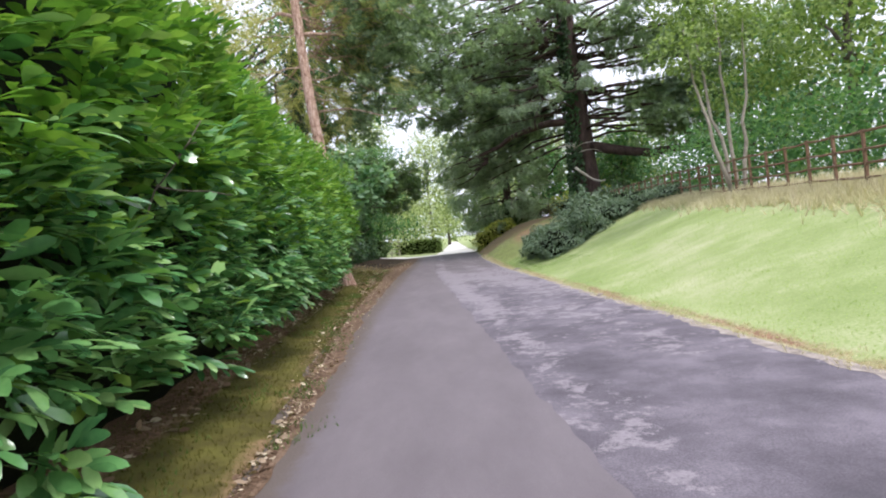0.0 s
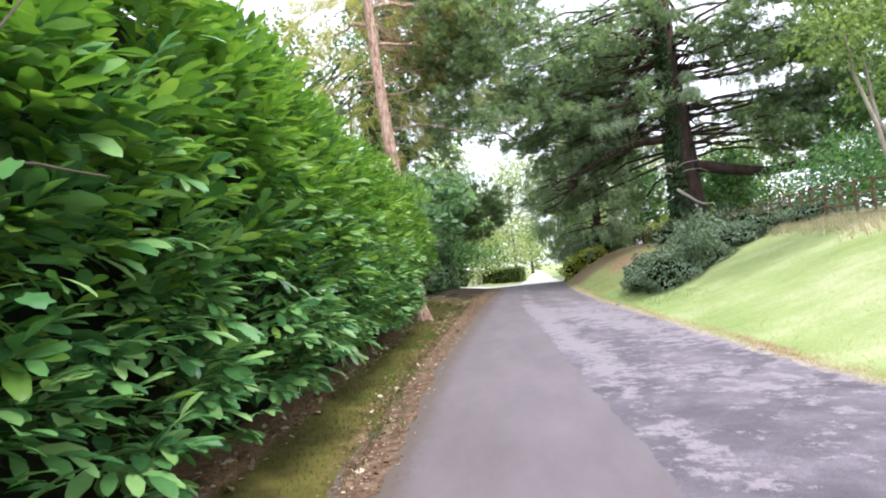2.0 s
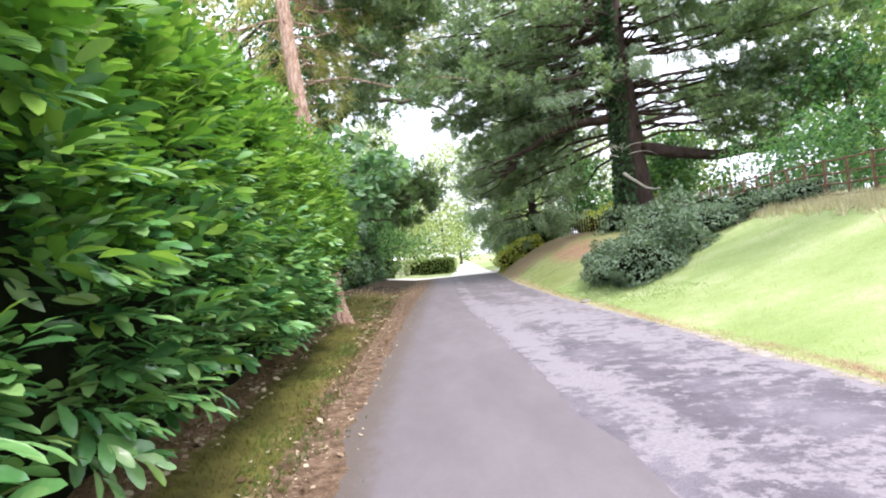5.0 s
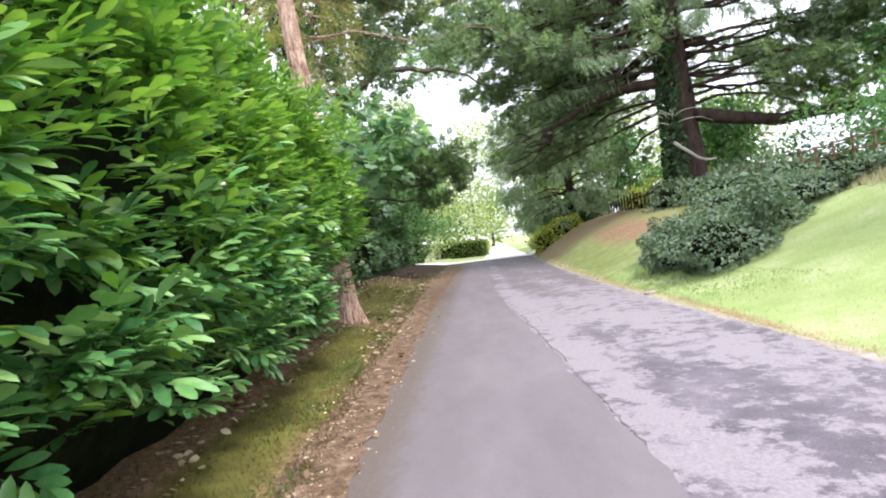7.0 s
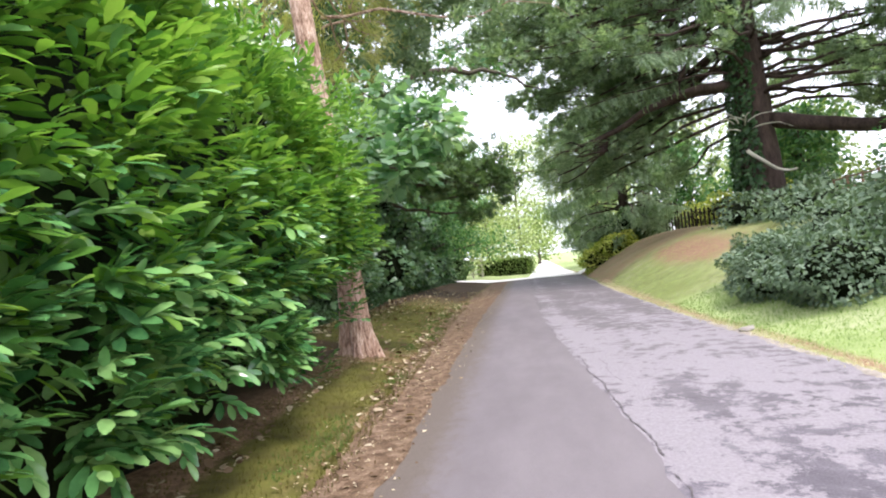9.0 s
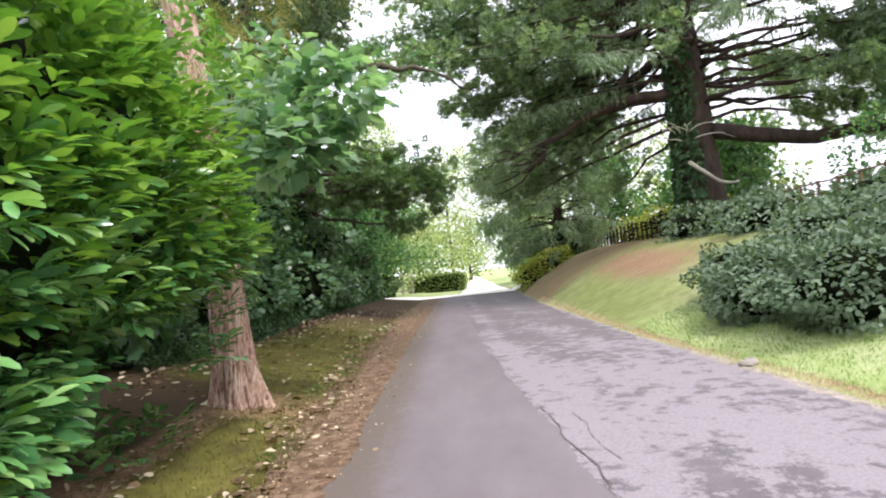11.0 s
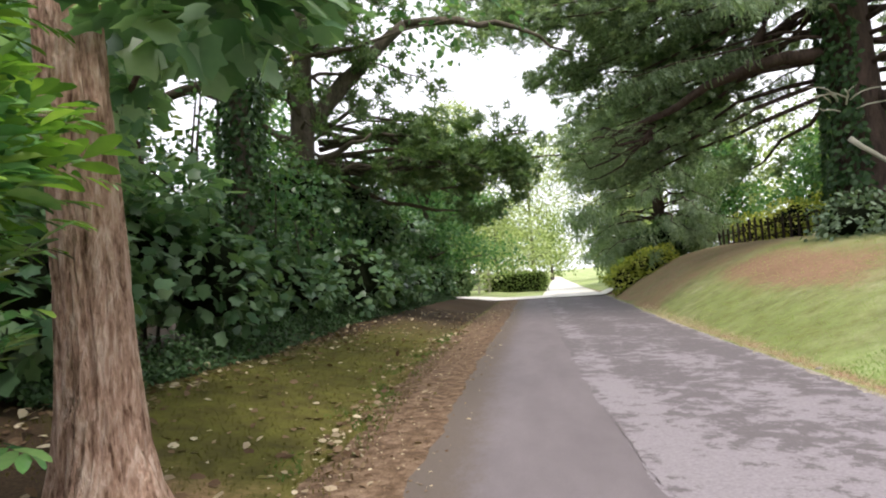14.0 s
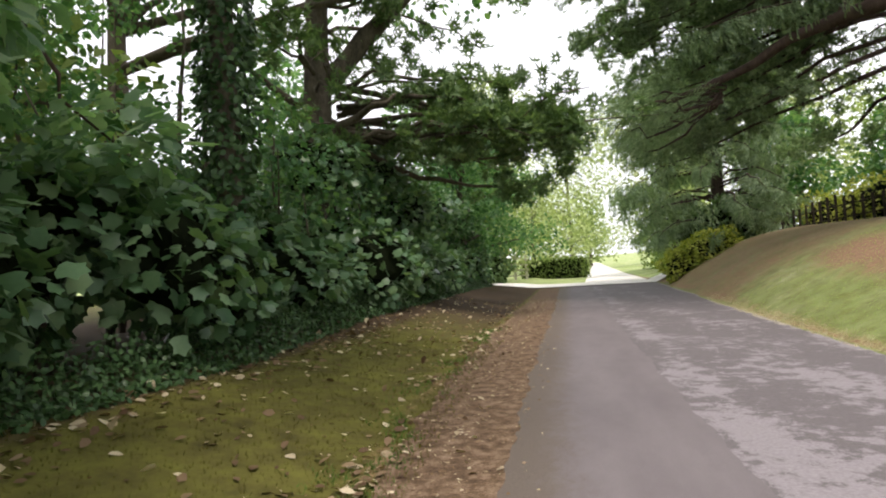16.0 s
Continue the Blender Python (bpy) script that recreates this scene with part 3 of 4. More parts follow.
def hedge_points(n, y0, y1, z0=0.15, z1=4.6):
    y, z = y0 + (y1 - y0) * RNG.random(4 * n), z0 + (z1 - z0) * RNG.random(4 * n)
    thick = np.array([0.9 * noise.noise((a * 2.4, b * 3.0, 4.0)) + 0.6 * noise.noise((a * 5.0, b * 6.0, 9.0)) for a, b in zip(y, z)]) + 0.15 * RNG.normal(size=4 * n)
    thick -= 0.75 * np.clip((0.85 - z) / 0.6, 0, 1)
    thick -= 0.5 * np.clip((3.2 - y) / 1.5, 0, 1) * np.clip(1 - np.abs(z - 0.9) / 0.4, 0, 1)
    best = np.argsort(-thick)[:n]
    y, z = y[best], z[best]
    x = hedge_face(y, z) - 0.2 - 0.15 * RNG.random(n) + relief(y, z)
    slope = np.interp(z, [0, 0.6, 2.3, 3.4, 4.6], [-0.5, 0, 0.05, 0.4, 1.0])
    ahead = np.clip((y - 20.3) / 2, 0, 1)
    out = unit(np.stack([np.ones(n) * (1 - 0.5 * ahead), ahead, slope], -1))
    return np.stack([x, y, z + base(y)], -1), out


pts, out = hedge_points(4700, -1, 22.5)
pos, ax, nr, sz = sprigs(pts, out, 9, 0.3 + 0.22 * RNG.random(len(pts)), 0.188)
tip, out = hedge_points(170, 20.0, 22.4, 1.1, 4.3)
tip = tip + out * 0.1
more = sprigs(tip, np.tile([0.9, -0.2, 0.12], (len(tip), 1)), 9, np.full(len(tip), 0.55), 0.165)
pos, ax, nr, sz = [np.concatenate(q) for q in zip((pos, ax, nr, sz), more)]
low_end = np.stack([-4.0 + 0.35 * RNG.random(26), 22.1 + 0.6 * RNG.random(26), 1.15 + 1.2 * RNG.random(26)], -1)
more = sprigs(low_end, np.tile([0.75, -0.35, 0.0], (26, 1)), 9, np.full(26, 0.42), 0.17)
pos, ax, nr, sz = [np.concatenate(q) for q in zip((pos, ax, nr, sz), more)]
inner, out = hedge_points(250, -1, 22.2)
inner = inner - out * (0.2 + 0.35 * RNG.random((len(inner), 1))) + 0.12 * randn(len(inner))
more = sprigs(inner, out, 6, np.full(len(inner), 0.25), 0.16)
pos, ax, nr, sz = [np.concatenate(q) for q in zip((pos, ax, nr, sz), more)]
# fresh picks the lighter leaf colour more often with height, as skylight would
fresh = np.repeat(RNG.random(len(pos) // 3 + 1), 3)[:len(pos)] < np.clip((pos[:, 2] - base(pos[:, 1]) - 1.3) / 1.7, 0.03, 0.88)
v, f = scatter(LAUREL, pos[~fresh], ax[~fresh], nr[~fresh], sz[~fresh])
put_mesh("foliage", mesh_np("foliage", above_land(v), f), M_LAUREL, hedge, kind="stuff")
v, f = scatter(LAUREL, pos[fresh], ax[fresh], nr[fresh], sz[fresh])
put_mesh("young_foliage", mesh_np("young_foliage", above_land(v), f), M_TOPLIT, hedge, "yellow-green upper shoots, lightened for the sky above", "stuff")
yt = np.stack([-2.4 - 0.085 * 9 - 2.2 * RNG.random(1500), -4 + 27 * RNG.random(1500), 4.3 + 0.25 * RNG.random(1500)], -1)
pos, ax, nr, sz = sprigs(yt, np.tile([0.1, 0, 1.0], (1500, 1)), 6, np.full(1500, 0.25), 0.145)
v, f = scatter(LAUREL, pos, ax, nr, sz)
put_mesh("top_foliage", mesh_np("top_foliage", v, f), M_TOPLIT, hedge, kind="stuff")
yb = np.stack([-4.7 - 0.1 * RNG.random(900), -6 + 29 * RNG.random(900), 0.2 + 4.2 * RNG.random(900)], -1)
yb[:, 0] -= 0.03 * yb[:, 1]
yb[:, 2] += base(yb[:, 1])
ye = np.stack([-4.6 + 2.6 * RNG.random(300), np.full(300, -6.0), 0.2 + 4.0 * RNG.random(300)], -1)
both = np.concatenate([yb, ye])
way = np.concatenate([np.tile([-1.0, 0, 0.2], (900, 1)), np.tile([0, -1.0, 0.2], (300, 1))])
pos, ax, nr, sz = sprigs(both, way, 6, np.full(1200, 0.4), 0.26)
v, f = scatter(LAUREL, pos, ax, nr, sz)
put_mesh("back_foliage", mesh_np("back_foliage", v, f), M_LAUREL, hedge, kind="stuff")
# separate leaves where the walk passes closest
leaf_me = mesh_np("leaf", *LAUREL)
leaf_me.materials.append(M_LAUREL)
pts, out = hedge_points(41, 3.0, 9.0, 0.5, 2.6)
pos, ax, nr, sz = sprigs(pts + out * 0.12, out, 7, np.full(41, 0.34), 0.165)
for p, a, n_, z in zip(pos, ax, nr, sz):
    a = Vector(a).normalized()
    sd = Vector(n_).cross(a).normalized()
    ob = new("leaf", leaf_me)
    ob.parent = hedge
    ob.matrix_basis = Matrix.Translation(p) @ Matrix((a, sd, a.cross(sd))).transposed().to_4x4() @ Matrix.Scale(z, 4)


# low shoots at the hedge's end, and a sycamore seedling that has grown through it
foot = np.stack([-4.7 + 0.9 * RNG.random(26), 20.3 + 2.0 * RNG.random(26), 0.42 + 0.25 * RNG.random(26)], -1)
pos, ax, nr, sz = sprigs(foot, np.tile([0.7, -0.5, 0.5], (26, 1)), 7, np.full(26, 0.35), 0.17)
v, f = scatter(LAUREL, pos, ax, nr, sz)
low = thing("laurel_shoot", "low laurel shoots with glossy leaves at the hedge's foot", "shrub")
put_mesh("leaves", mesh_np("leaves", above_land(v), f), M_LAUREL, low, kind="stuff")
seedling = thing("sycamore_seedling", "sycamore seedling poking out of the laurel hedge", "shrub")
for a, b, r in (((-2.3, 4.1, 1.5), (-1.72, 4.55, 2.62), 0.012), ((-1.95, 4.2, 2.1), (-1.62, 4.75, 2.05), 0.008), ((-1.9, 4.3, 2.3), (-1.6, 4.1, 2.35), 0.007)):
    put_mesh("twig", mesh_np("twig", *tube_np(wander(a, b, 7, 0.03, 0.05), np.linspace(r, 0.004, 7), 6)), M_GREYBARK, seedling)
leaf_s = mesh_np("leaf", *LOBED)
leaf_s.materials.append(M_LAUREL)
for x, y, z, k in ((-1.66, 4.1, 2.22, 0.15), (-1.6, 4.35, 2.0, 0.14), (-1.62, 4.38, 1.62, 0.15), (-1.6, 4.15, 1.5, 0.17), (-1.68, 4.05, 1.75, 0.15)):
    ob = new("leaf", leaf_s)
    ob.parent = seedling
    k *= 0.62
    ob.matrix_basis = look((x, y, z), (x + 0.5 + 0.3 * RNG.normal(), y - 0.4 + 0.4 * RNG.normal(), z + 0.6)) @ pose(0, 0, 0, 180, 0, 200 * RNG.random()) @ Matrix.Scale(k, 4)


# ---- trees ----
def tree(name, label, trunk, radii, bark, limbs=(), crown=None, leaf=None, group="", rough=0.05, sides=14):
    at = Vector(trunk[0])
    ob = thing(name, label, "tree", group)
    put_mesh("trunk", mesh_np("trunk", *tube_np(trunk, radii, sides, rough)), bark, ob)
    for pts_, rad in limbs:
        put_mesh("branch", mesh_np("branch", *tube_np(pts_, rad, 7, 0.06)), bark, ob)
    if crown is not None:
        put_mesh("crown", mesh_np("crown", *crown), leaf, ob, kind="stuff")
    return ob


def trunk_line(x, y, height, radius, lean=(0, 0), top=0.25, flare=1.7, steps=16, sink=0.25):
    z0 = float(land(x, y)) - sink
    t = np.linspace(0, 1, steps) ** 1.4
    p = np.stack([x + lean[0] * t + 0.05 * np.sin(t * 9), y + lean[1] * t + 0.05 * np.cos(t * 7), z0 + height * t], -1)
    h = height * t
    r = radius * (1 - (1 - top) * t) * (1 + (flare - 1) * np.exp(-h / 0.45))
    return p, r


def plates(centre, zs_, reach, count, template, size, per, tilt=-0.12, only=None, thick=0.28, start=0.25):
    """Layers of flat conifer sprays on branches round a trunk; gives limbs and foliage."""
    limbs, pieces = [], []
    for _ in range(count):
        an = RNG.random() * 6.283 if only is None else only[0] + (only[1] - only[0]) * RNG.random()
        z = zs_[0] + (zs_[1] - zs_[0]) * RNG.random()
        ln = reach[0] + (reach[1] - reach[0]) * RNG.random()
        d = np.array([math.cos(an), math.sin(an), 0])
        st = np.array([centre[0], centre[1], z])
        en = st + d * ln + np.array([0, 0, tilt * ln])
        line = wander(st, en, 9, 0.4 * RNG.normal(), 0.7)
        limbs.append((line, np.linspace(min(0.012 * ln + 0.02, 0.11), 0.012, 9)))
        n = int(per * ln)
        t = start + (1 - start) * RNG.random(n) ** 0.75
        q = np.stack([np.interp(t, np.linspace(0, 1, 9), line[:, k]) for k in range(3)], -1)
        sd = np.array([-d[1], d[0], 0])
        tuft = RNG.integers(0, max(2, n // 9), n)
        t = t[tuft] + 0.02 * RNG.normal(size=n)
        q = np.stack([np.interp(t, np.linspace(0, 1, 9), line[:, k]) for k in range(3)], -1) + 0.16 * randn(n)
        off = (RNG.normal(size=n) * (0.12 * ln + 0.35))[tuft] * (1.15 - t)
        q += sd * off[:, None] + np.array([0, 0, 1.0]) * ((RNG.normal(size=n) * thick)[tuft] - 0.12 * np.abs(off))[:, None]
        ax_ = d + sd * (np.sign(off) * 0.8)[:, None] + 0.5 * randn(n) + np.array([0, 0, -0.25])
        pieces.append(scatter(template, q, ax_, np.array([0, 0, 1.0]) + 0.85 * randn(n), size * (0.6 + 0.8 * RNG.random(n))))
    return limbs, join(pieces)


def curtains(centre, zs_, reach, count, size, per, tilt):
    """Limbs round a trunk with sprays hanging from them; gives limbs and foliage."""
    limbs, pieces = [], []
    for k in range(count):
        an = 2.4 * k + 0.5 * RNG.random()
        z = zs_[0] + (zs_[1] - zs_[0]) * RNG.random()
        ln = (reach[0] + (reach[1] - reach[0]) * RNG.random()) * (1.15 - 0.5 * (z - zs_[0]) / (zs_[1] - zs_[0]))
        d = np.array([math.cos(an), math.sin(an), 0])
        st = np.array([centre[0], centre[1], z])
        line = wander(st, st + d * ln + np.array([0, 0, tilt * ln]), 9, 0.5, 0.4)
        limbs.append((line, np.linspace(0.08, 0.012, 9)))
        n = int(per * ln)
        t = 0.35 + 0.65 * RNG.random(n) ** 0.7
        q = np.stack([np.interp(t, np.linspace(0, 1, 9), line[:, a]) for a in range(3)], -1)
        sd = np.array([-d[1], d[0], 0])
        off = RNG.normal(size=n) * 0.4 * (1.2 - t)
        q += sd * off[:, None] - np.array([0, 0, 0.35]) * (RNG.random(n) ** 2 * 1.6)[:, None]
        pieces.append(scatter(DROOP, q, d * 0.3 + sd * (0.5 * np.sign(off))[:, None] + np.array([0, 0, -0.9]) + 0.22 * randn(n), d + 0.35 * randn(n), size * (0.5 + 0.7 * RNG.random(n)), 0.8 * size))
    return limbs, join(pieces)


# old cedar on the bank
CX, CY = 10.9, 43.6
cz = float(land(CX, CY))
tp, tr = trunk_line(CX, CY, 21, 1.0, (-0.3, 0.3), 0.3, 1.25)
big = [(wander((10.4, 43.5, 9.6), (4.6, 46.0, 8.6), 12, 0.45, 0.15), np.linspace(0.3, 0.16, 12)),
       (wander((4.6, 46.0, 8.6), (0.6, 47.2, 7.3), 10, 0.2, 0.3), np.linspace(0.16, 0.04, 10)),
       (wander((7.6, 44.7, 9.5), (9.4, 45.0, 14.0), 9, 0.1, 0.3), np.linspace(0.2, 0.1, 9)),
       (wander((11.4, 43.4, 7.7), (17.0, 40.5, 6.6), 10, -0.3, 0.15), np.linspace(0.4, 0.26, 10)),
       (wander((17.0, 40.5, 6.6), (24.0, 38.0, 7.4), 8, -0.2, 0.3), np.linspace(0.26, 0.08, 8))]
l1, c1 = plates((CX, CY), (12.0, 20.5), (6, 10.5), 26, CUSHION, 0.42, 26, -0.10)
l2, c2 = plates((CX, CY), (8.5, 14), (8, 13), 12, CUSHION, 0.42, 26, -0.2, (1.7, 2.7))
l3, c3 = plates((CX, CY), (8.0, 17), (8, 15), 24, CUSHION, 0.46, 34, -0.06, (-1.4, 0.7), 0.28, 0.45)
l4, c4 = plates((CX, CY), (11, 20), (9, 17), 33, CUSHION, 0.42, 22, -0.14, (1.95, 2.7), 0.4)
l6, c6 = plates((CX, CY), (15.0, 21), (10, 17), 16, CUSHION, 0.42, 18, -0.14, (2.65, 3.15), 0.4)
l4, c4 = l4 + l6, join([c4, c6])
l5, c5 = plates((4.2, 46.3), (7.6, 8.8), (2.5, 4.5), 9, HANG, 0.6, 34, -0.25, (1.6, 3.6), 0.5)
l4, c4 = l4 + l5, join([c4, c5])
l3, c3 = l3 + l4, join([c3, c4])
l7, c7 = curtains((CX, CY), (9.5, 17), (4.0, 8.5), 26, 0.55, 24, -0.06)
l3, c3 = l3 + l7, join([c3, c7])
cedar = tree("cedar_tree", "huge old cedar with dark ivy-clad trunk and spreading limbs", tp, tr, M_CEDARBARK, big + l1 + l2 + l3, join([c1, c2, c3]), M_CEDAR)
n = 2600
an, h = 2.0 + 2.45 * RNG.random(n), 15 * RNG.random(n)
rr = np.interp(h, [0, 1, 20], [1.45, 1.2, 0.55])
q = np.stack([CX + np.cos(an) * rr - 0.3 * h / 21, CY + np.sin(an) * rr, cz + h], -1)
o = np.stack([np.cos(an), np.sin(an), 0 * an], -1)
put_mesh("ivy", mesh_np("ivy", *scatter(SMALL, q, o * 0.4 + np.array([0, 0, -0.7]) + 0.5 * randn(n), o + 0.4 * randn(n), 0.26)), M_IVY, cedar, "dark ivy over the trunk", "stuff")
put_mesh("dead_branch", mesh_np("dead_branch", *tube_np(wander((9.9, 42.4, 6.2), (11.9, 42.2, 5.1), 8, -0.35, 0.1), np.linspace(0.1, 0.05, 8), 8)), M_RAIL, cedar, "bleached bare dead branch")

for k in range(9):
    st = np.array([9.9 + 0.2 * RNG.normal(), 42.6, 7.2 + 0.5 * RNG.random()])
    put_mesh("dead_twig", mesh_np("dead_twig", *tube_np(wander(st, st + np.array([-1.6 + 3.2 * RNG.random(), -0.6, 0.3 * RNG.normal()]), 7, 0.1, 0.15), np.linspace(0.035, 0.012, 7), 5)), M_RAIL, cedar, "bleached bare twig")

# dark drooping conifer by the drive
l1, c1 = curtains((7.0, 60.5), (3.0, 14.5), (2.6, 6.0), 80, 0.6, 24, -0.18)
cs = [(1.4 + 9.6 * RNG.random(), 57.5 + 5 * RNG.random(), 3.0 + 10.0 * RNG.random() ** 0.8) for _ in range(46)]
cs = [(x, y, z + 0.22 * max(0, x - 3)) for x, y, z in cs if not (x < 4.8 and z < 6.2 - 0.6 * x)]
p, d = near_lump(cs, [(1.1, 1.0, 0.7)] * len(cs), 3600, 0.4)
c2 = scatter(DROOP, p, d * 0.55 + np.array([0, -0.1, -0.75]) + 0.25 * randn(len(p)), d + 0.4 * randn(len(p)), 0.4 + 0.45 * RNG.random(len(p)))
c1 = join([c1, c2])
tp, tr = trunk_line(7.0, 60.5, 14, 0.45)
tree("conifer", "dark conifer with drooping grey-green sprays beside the drive", tp, tr, M_CEDARBARK, l1, c1, M_CEDAR)
# reddish trunk at the hedge's end, with golden hanging sprays high up
tp, tr = trunk_line(-3.98, 23.6, 16, 0.235, (-1.15, 0.0), 0.55, 2.1, 30)
limbs = [(wander(tp[21] + 0, tp[21] + np.array([2.2, 3.2, 0.7]), 8, 0.3, 0.2), np.linspace(0.09, 0.02, 8)),
         (wander(tp[23] + 0, tp[23] + np.array([2.6, 2.0, 0.4]), 8, 0.3, 0.2), np.linspace(0.09, 0.02, 8)),
         (wander(tp[22] + 0, tp[22] + np.array([-2.2, 2.4, 0.6]), 8, 0.3, 0.2), np.linspace(0.09, 0.02, 8))]
l1, c1 = plates((-4.9, 25.2), (8.0, 15), (2.5, 5.5), 38, HANG, 0.6, 24, -0.12, (-0.35, 3.4), 0.6)
l2, c2 = plates((-4.7, 26.5), (10.0, 16), (3, 7.0), 30, CUSHION, 0.42, 28, -0.10, (-0.7, 2.6), 0.5)
hh = np.concatenate([np.linspace(0, 4.2, 110), np.linspace(4.4, 16, 30)])
stem = np.stack([np.interp(hh, tp[:, 2] - tp[0, 2], tp[:, a]) for a in range(3)], -1)
flare_v, flare_f = tube_np(stem, np.interp(hh, tp[:, 2] - tp[0, 2], tr), 160, 0.0)
axis_x, axis_y = [np.interp(flare_v[:, 2], tp[:, 2], tp[:, a]) for a in (0, 1)]
ang = np.arctan2(flare_v[:, 1] - axis_y, flare_v[:, 0] - axis_x)
root = 1 + 0.15 * np.exp(-np.maximum(flare_v[:, 2] - 0.45, 0) / 0.5) * np.cos(5 * ang + 0.6) + 0.03 * np.cos(9 * ang)
# long flat plates of bark between wandering furrows
plate = np.array([noise.noise((math.cos(a) * 3.4 + 0.5 * noise.noise((z * 1.7, a, 3)), math.sin(a) * 3.4, z * 1.1)) + 0.5 * noise.noise((math.cos(a) * 7, math.sin(a) * 7, z * 2.4)) for a, z in zip(ang, flare_v[:, 2])])
root += 0.15 * (np.tanh(np.abs(plate) * 6) - 0.7)
flare_v[:, 0] = axis_x + (flare_v[:, 0] - axis_x) * root
flare_v[:, 1] = axis_y + (flare_v[:, 1] - axis_y) * root
redwood = tree("redwood_tree", "slender tree with reddish flaking bark and golden drooping sprays", tp, tr, M_BARK, limbs + [(p, r * 0.45) for p, r in l1 + l2], c1, M_GOLD, rough=0.06, sides=20)
[o for o in redwood.children if o.name.startswith("trunk")][0].data = mesh_np("trunk", flare_v, flare_f)
[o for o in redwood.children if o.name.startswith("trunk")][0].data.materials.append(M_BARK)
put_mesh("green_crown", mesh_np("green_crown", *c2), M_CEDAR, redwood, "grey-green sprays in the upper crown", "stuff")


def broad_tree(name, label, x, y, height, radius, crown_low, crown_r, leaves, size, leaf, bark=None, lumps=9, template=None, squash=0.75, lean=(0, 0), spread=0.75, off=(0, 0)):
    tp_, tr_ = trunk_line(x, y, height * 0.85, radius, lean)
    z0 = float(land(x, y))
    cs, rs, limbs_ = [], [], []
    for k in range(lumps):
        an_ = 6.283 * (k + RNG.random() * 0.6) / lumps * 2.4
        hz = crown_low + (height - crown_low) * (0.12 + 0.8 * k / max(1, lumps - 1))
        ro = crown_r * spread * (0.35 + 0.65 * RNG.random()) * (1.0 if hz < 0.75 * height else 0.55)
        c_ = np.array([x + off[0] + lean[0] * 0.7 + math.cos(an_) * ro, y + off[1] + lean[1] * 0.7 + math.sin(an_) * ro, z0 + hz])
        cs.append(c_)
        r_ = crown_r * (0.38 + 0.25 * RNG.random())
        rs.append((r_, r_, r_ * squash))
        st = tp_[np.argmin(np.abs(tp_[:, 2] - (z0 + hz * 0.7)))]
        limbs_.append((wander(st, c_, 7, 0.2, 0.3), np.linspace(radius * 0.4, 0.02, 7)))
    crown_ = lump_leaves(template or FAR, cs, rs, leaves, size, 0.35)
    return tree(name, label, tp_, tr_, bark or M_GREYBARK, limbs_, crown_, leaf)


# sycamore over the verge and the big trees behind the thicket
tp, tr = trunk_line(-7.4, 27.6, 9, 0.13, (0.6, -0.5), 0.3)
cs = [(-2.9, 23.2, 3.75), (-3.3, 23.9, 4.4), (-2.3, 23.5, 4.5), (-4.3, 24.8, 4.7), (-5.1, 25.2, 4.3), (-3.6, 25.0, 5.6), (-5.9, 25.8, 5.2), (-6.4, 26.6, 4.4),
      (-6.9, 27.2, 5.6), (-6.2, 26.0, 3.6), (-7.4, 27.0, 3.8), (-7.8, 27.6, 5.0), (-7.0, 25.6, 3.0), (-7.6, 26.2, 6.2), (-6.6, 28.6, 3.6)]
limbs = [(wander(tp[7 + k % 6], c, 7, 0.3, 0.3), np.linspace(0.05, 0.012, 7)) for k, c in enumerate(cs)]
tree("sycamore_tree", "sycamore with large dark leaves hanging over the verge", tp, tr, M_CEDARBARK, limbs,
     lump_leaves(LOBED, cs, [(0.8, 0.75, 0.55)] * len(cs), 3000, 0.2, 0.3, 0.35, 1.0), M_SYC)
big_leaf = mesh_np("leaf", *LOBED)
big_leaf.materials.append(M_SYC)
syc = bpy.data.objects["sycamore_tree"]
p, d = near_lump(cs[:4], [(0.75, 0.6, 0.5)] * 4, 150, 0.5)
for a, w in zip(p, d):
    ob = new("leaf", big_leaf)
    ob.parent = syc
    ax_ = Vector((w[0] + 0.5 * RNG.normal(), w[1] + 0.5 * RNG.normal(), -0.45)).normalized()
    sd = Vector((0.35 * RNG.normal(), -0.45, 1.0)).cross(ax_).normalized()
    ob.matrix_basis = Matrix.Translation(a) @ Matrix((ax_, sd, ax_.cross(sd))).transposed().to_4x4() @ Matrix.Scale(0.18 + 0.1 * RNG.random(), 4)
tp, tr = trunk_line(-8.9, 39.6, 14, 0.55, (0.3, 0), 0.45, 1.3)
big = [(wander((-8.7, 39.6, 7.7), (-5.2, 40.6, 11.4), 9, 0.1, 0.2), np.linspace(0.36, 0.18, 9)),
       (wander((-9.1, 39.6, 6.2), (-13.0, 39.2, 5.9), 9, 0.0, 0.4), np.linspace(0.26, 0.09, 9)),
       (wander((-8.7, 39.6, 5.9), (-6.0, 38.3, 6.9), 8, 0.1, 0.3), np.linspace(0.17, 0.04, 8)),
       (wander((-8.8, 39.6, 7.0), (-11.5, 37.5, 8.6), 8, 0.1, 0.3), np.linspace(0.16, 0.03, 8)),
       (wander((-5.2, 40.6, 11.4), (0.8, 43.0, 10.6), 9, 0.6, 0.4), np.linspace(0.18, 0.03, 9))]
l1, c1 = plates((-8.8, 39.6), (4.8, 14), (3.0, 6.5), 22, CUSHION, 0.4, 20, -0.06, (-1.6, 2.0), 0.3)
l2, c2 = plates((-8.4, 40.1), (6.0, 8.2), (5, 9.5), 15, CUSHION, 0.4, 22, -0.06, (-0.1, 0.8), 0.25)
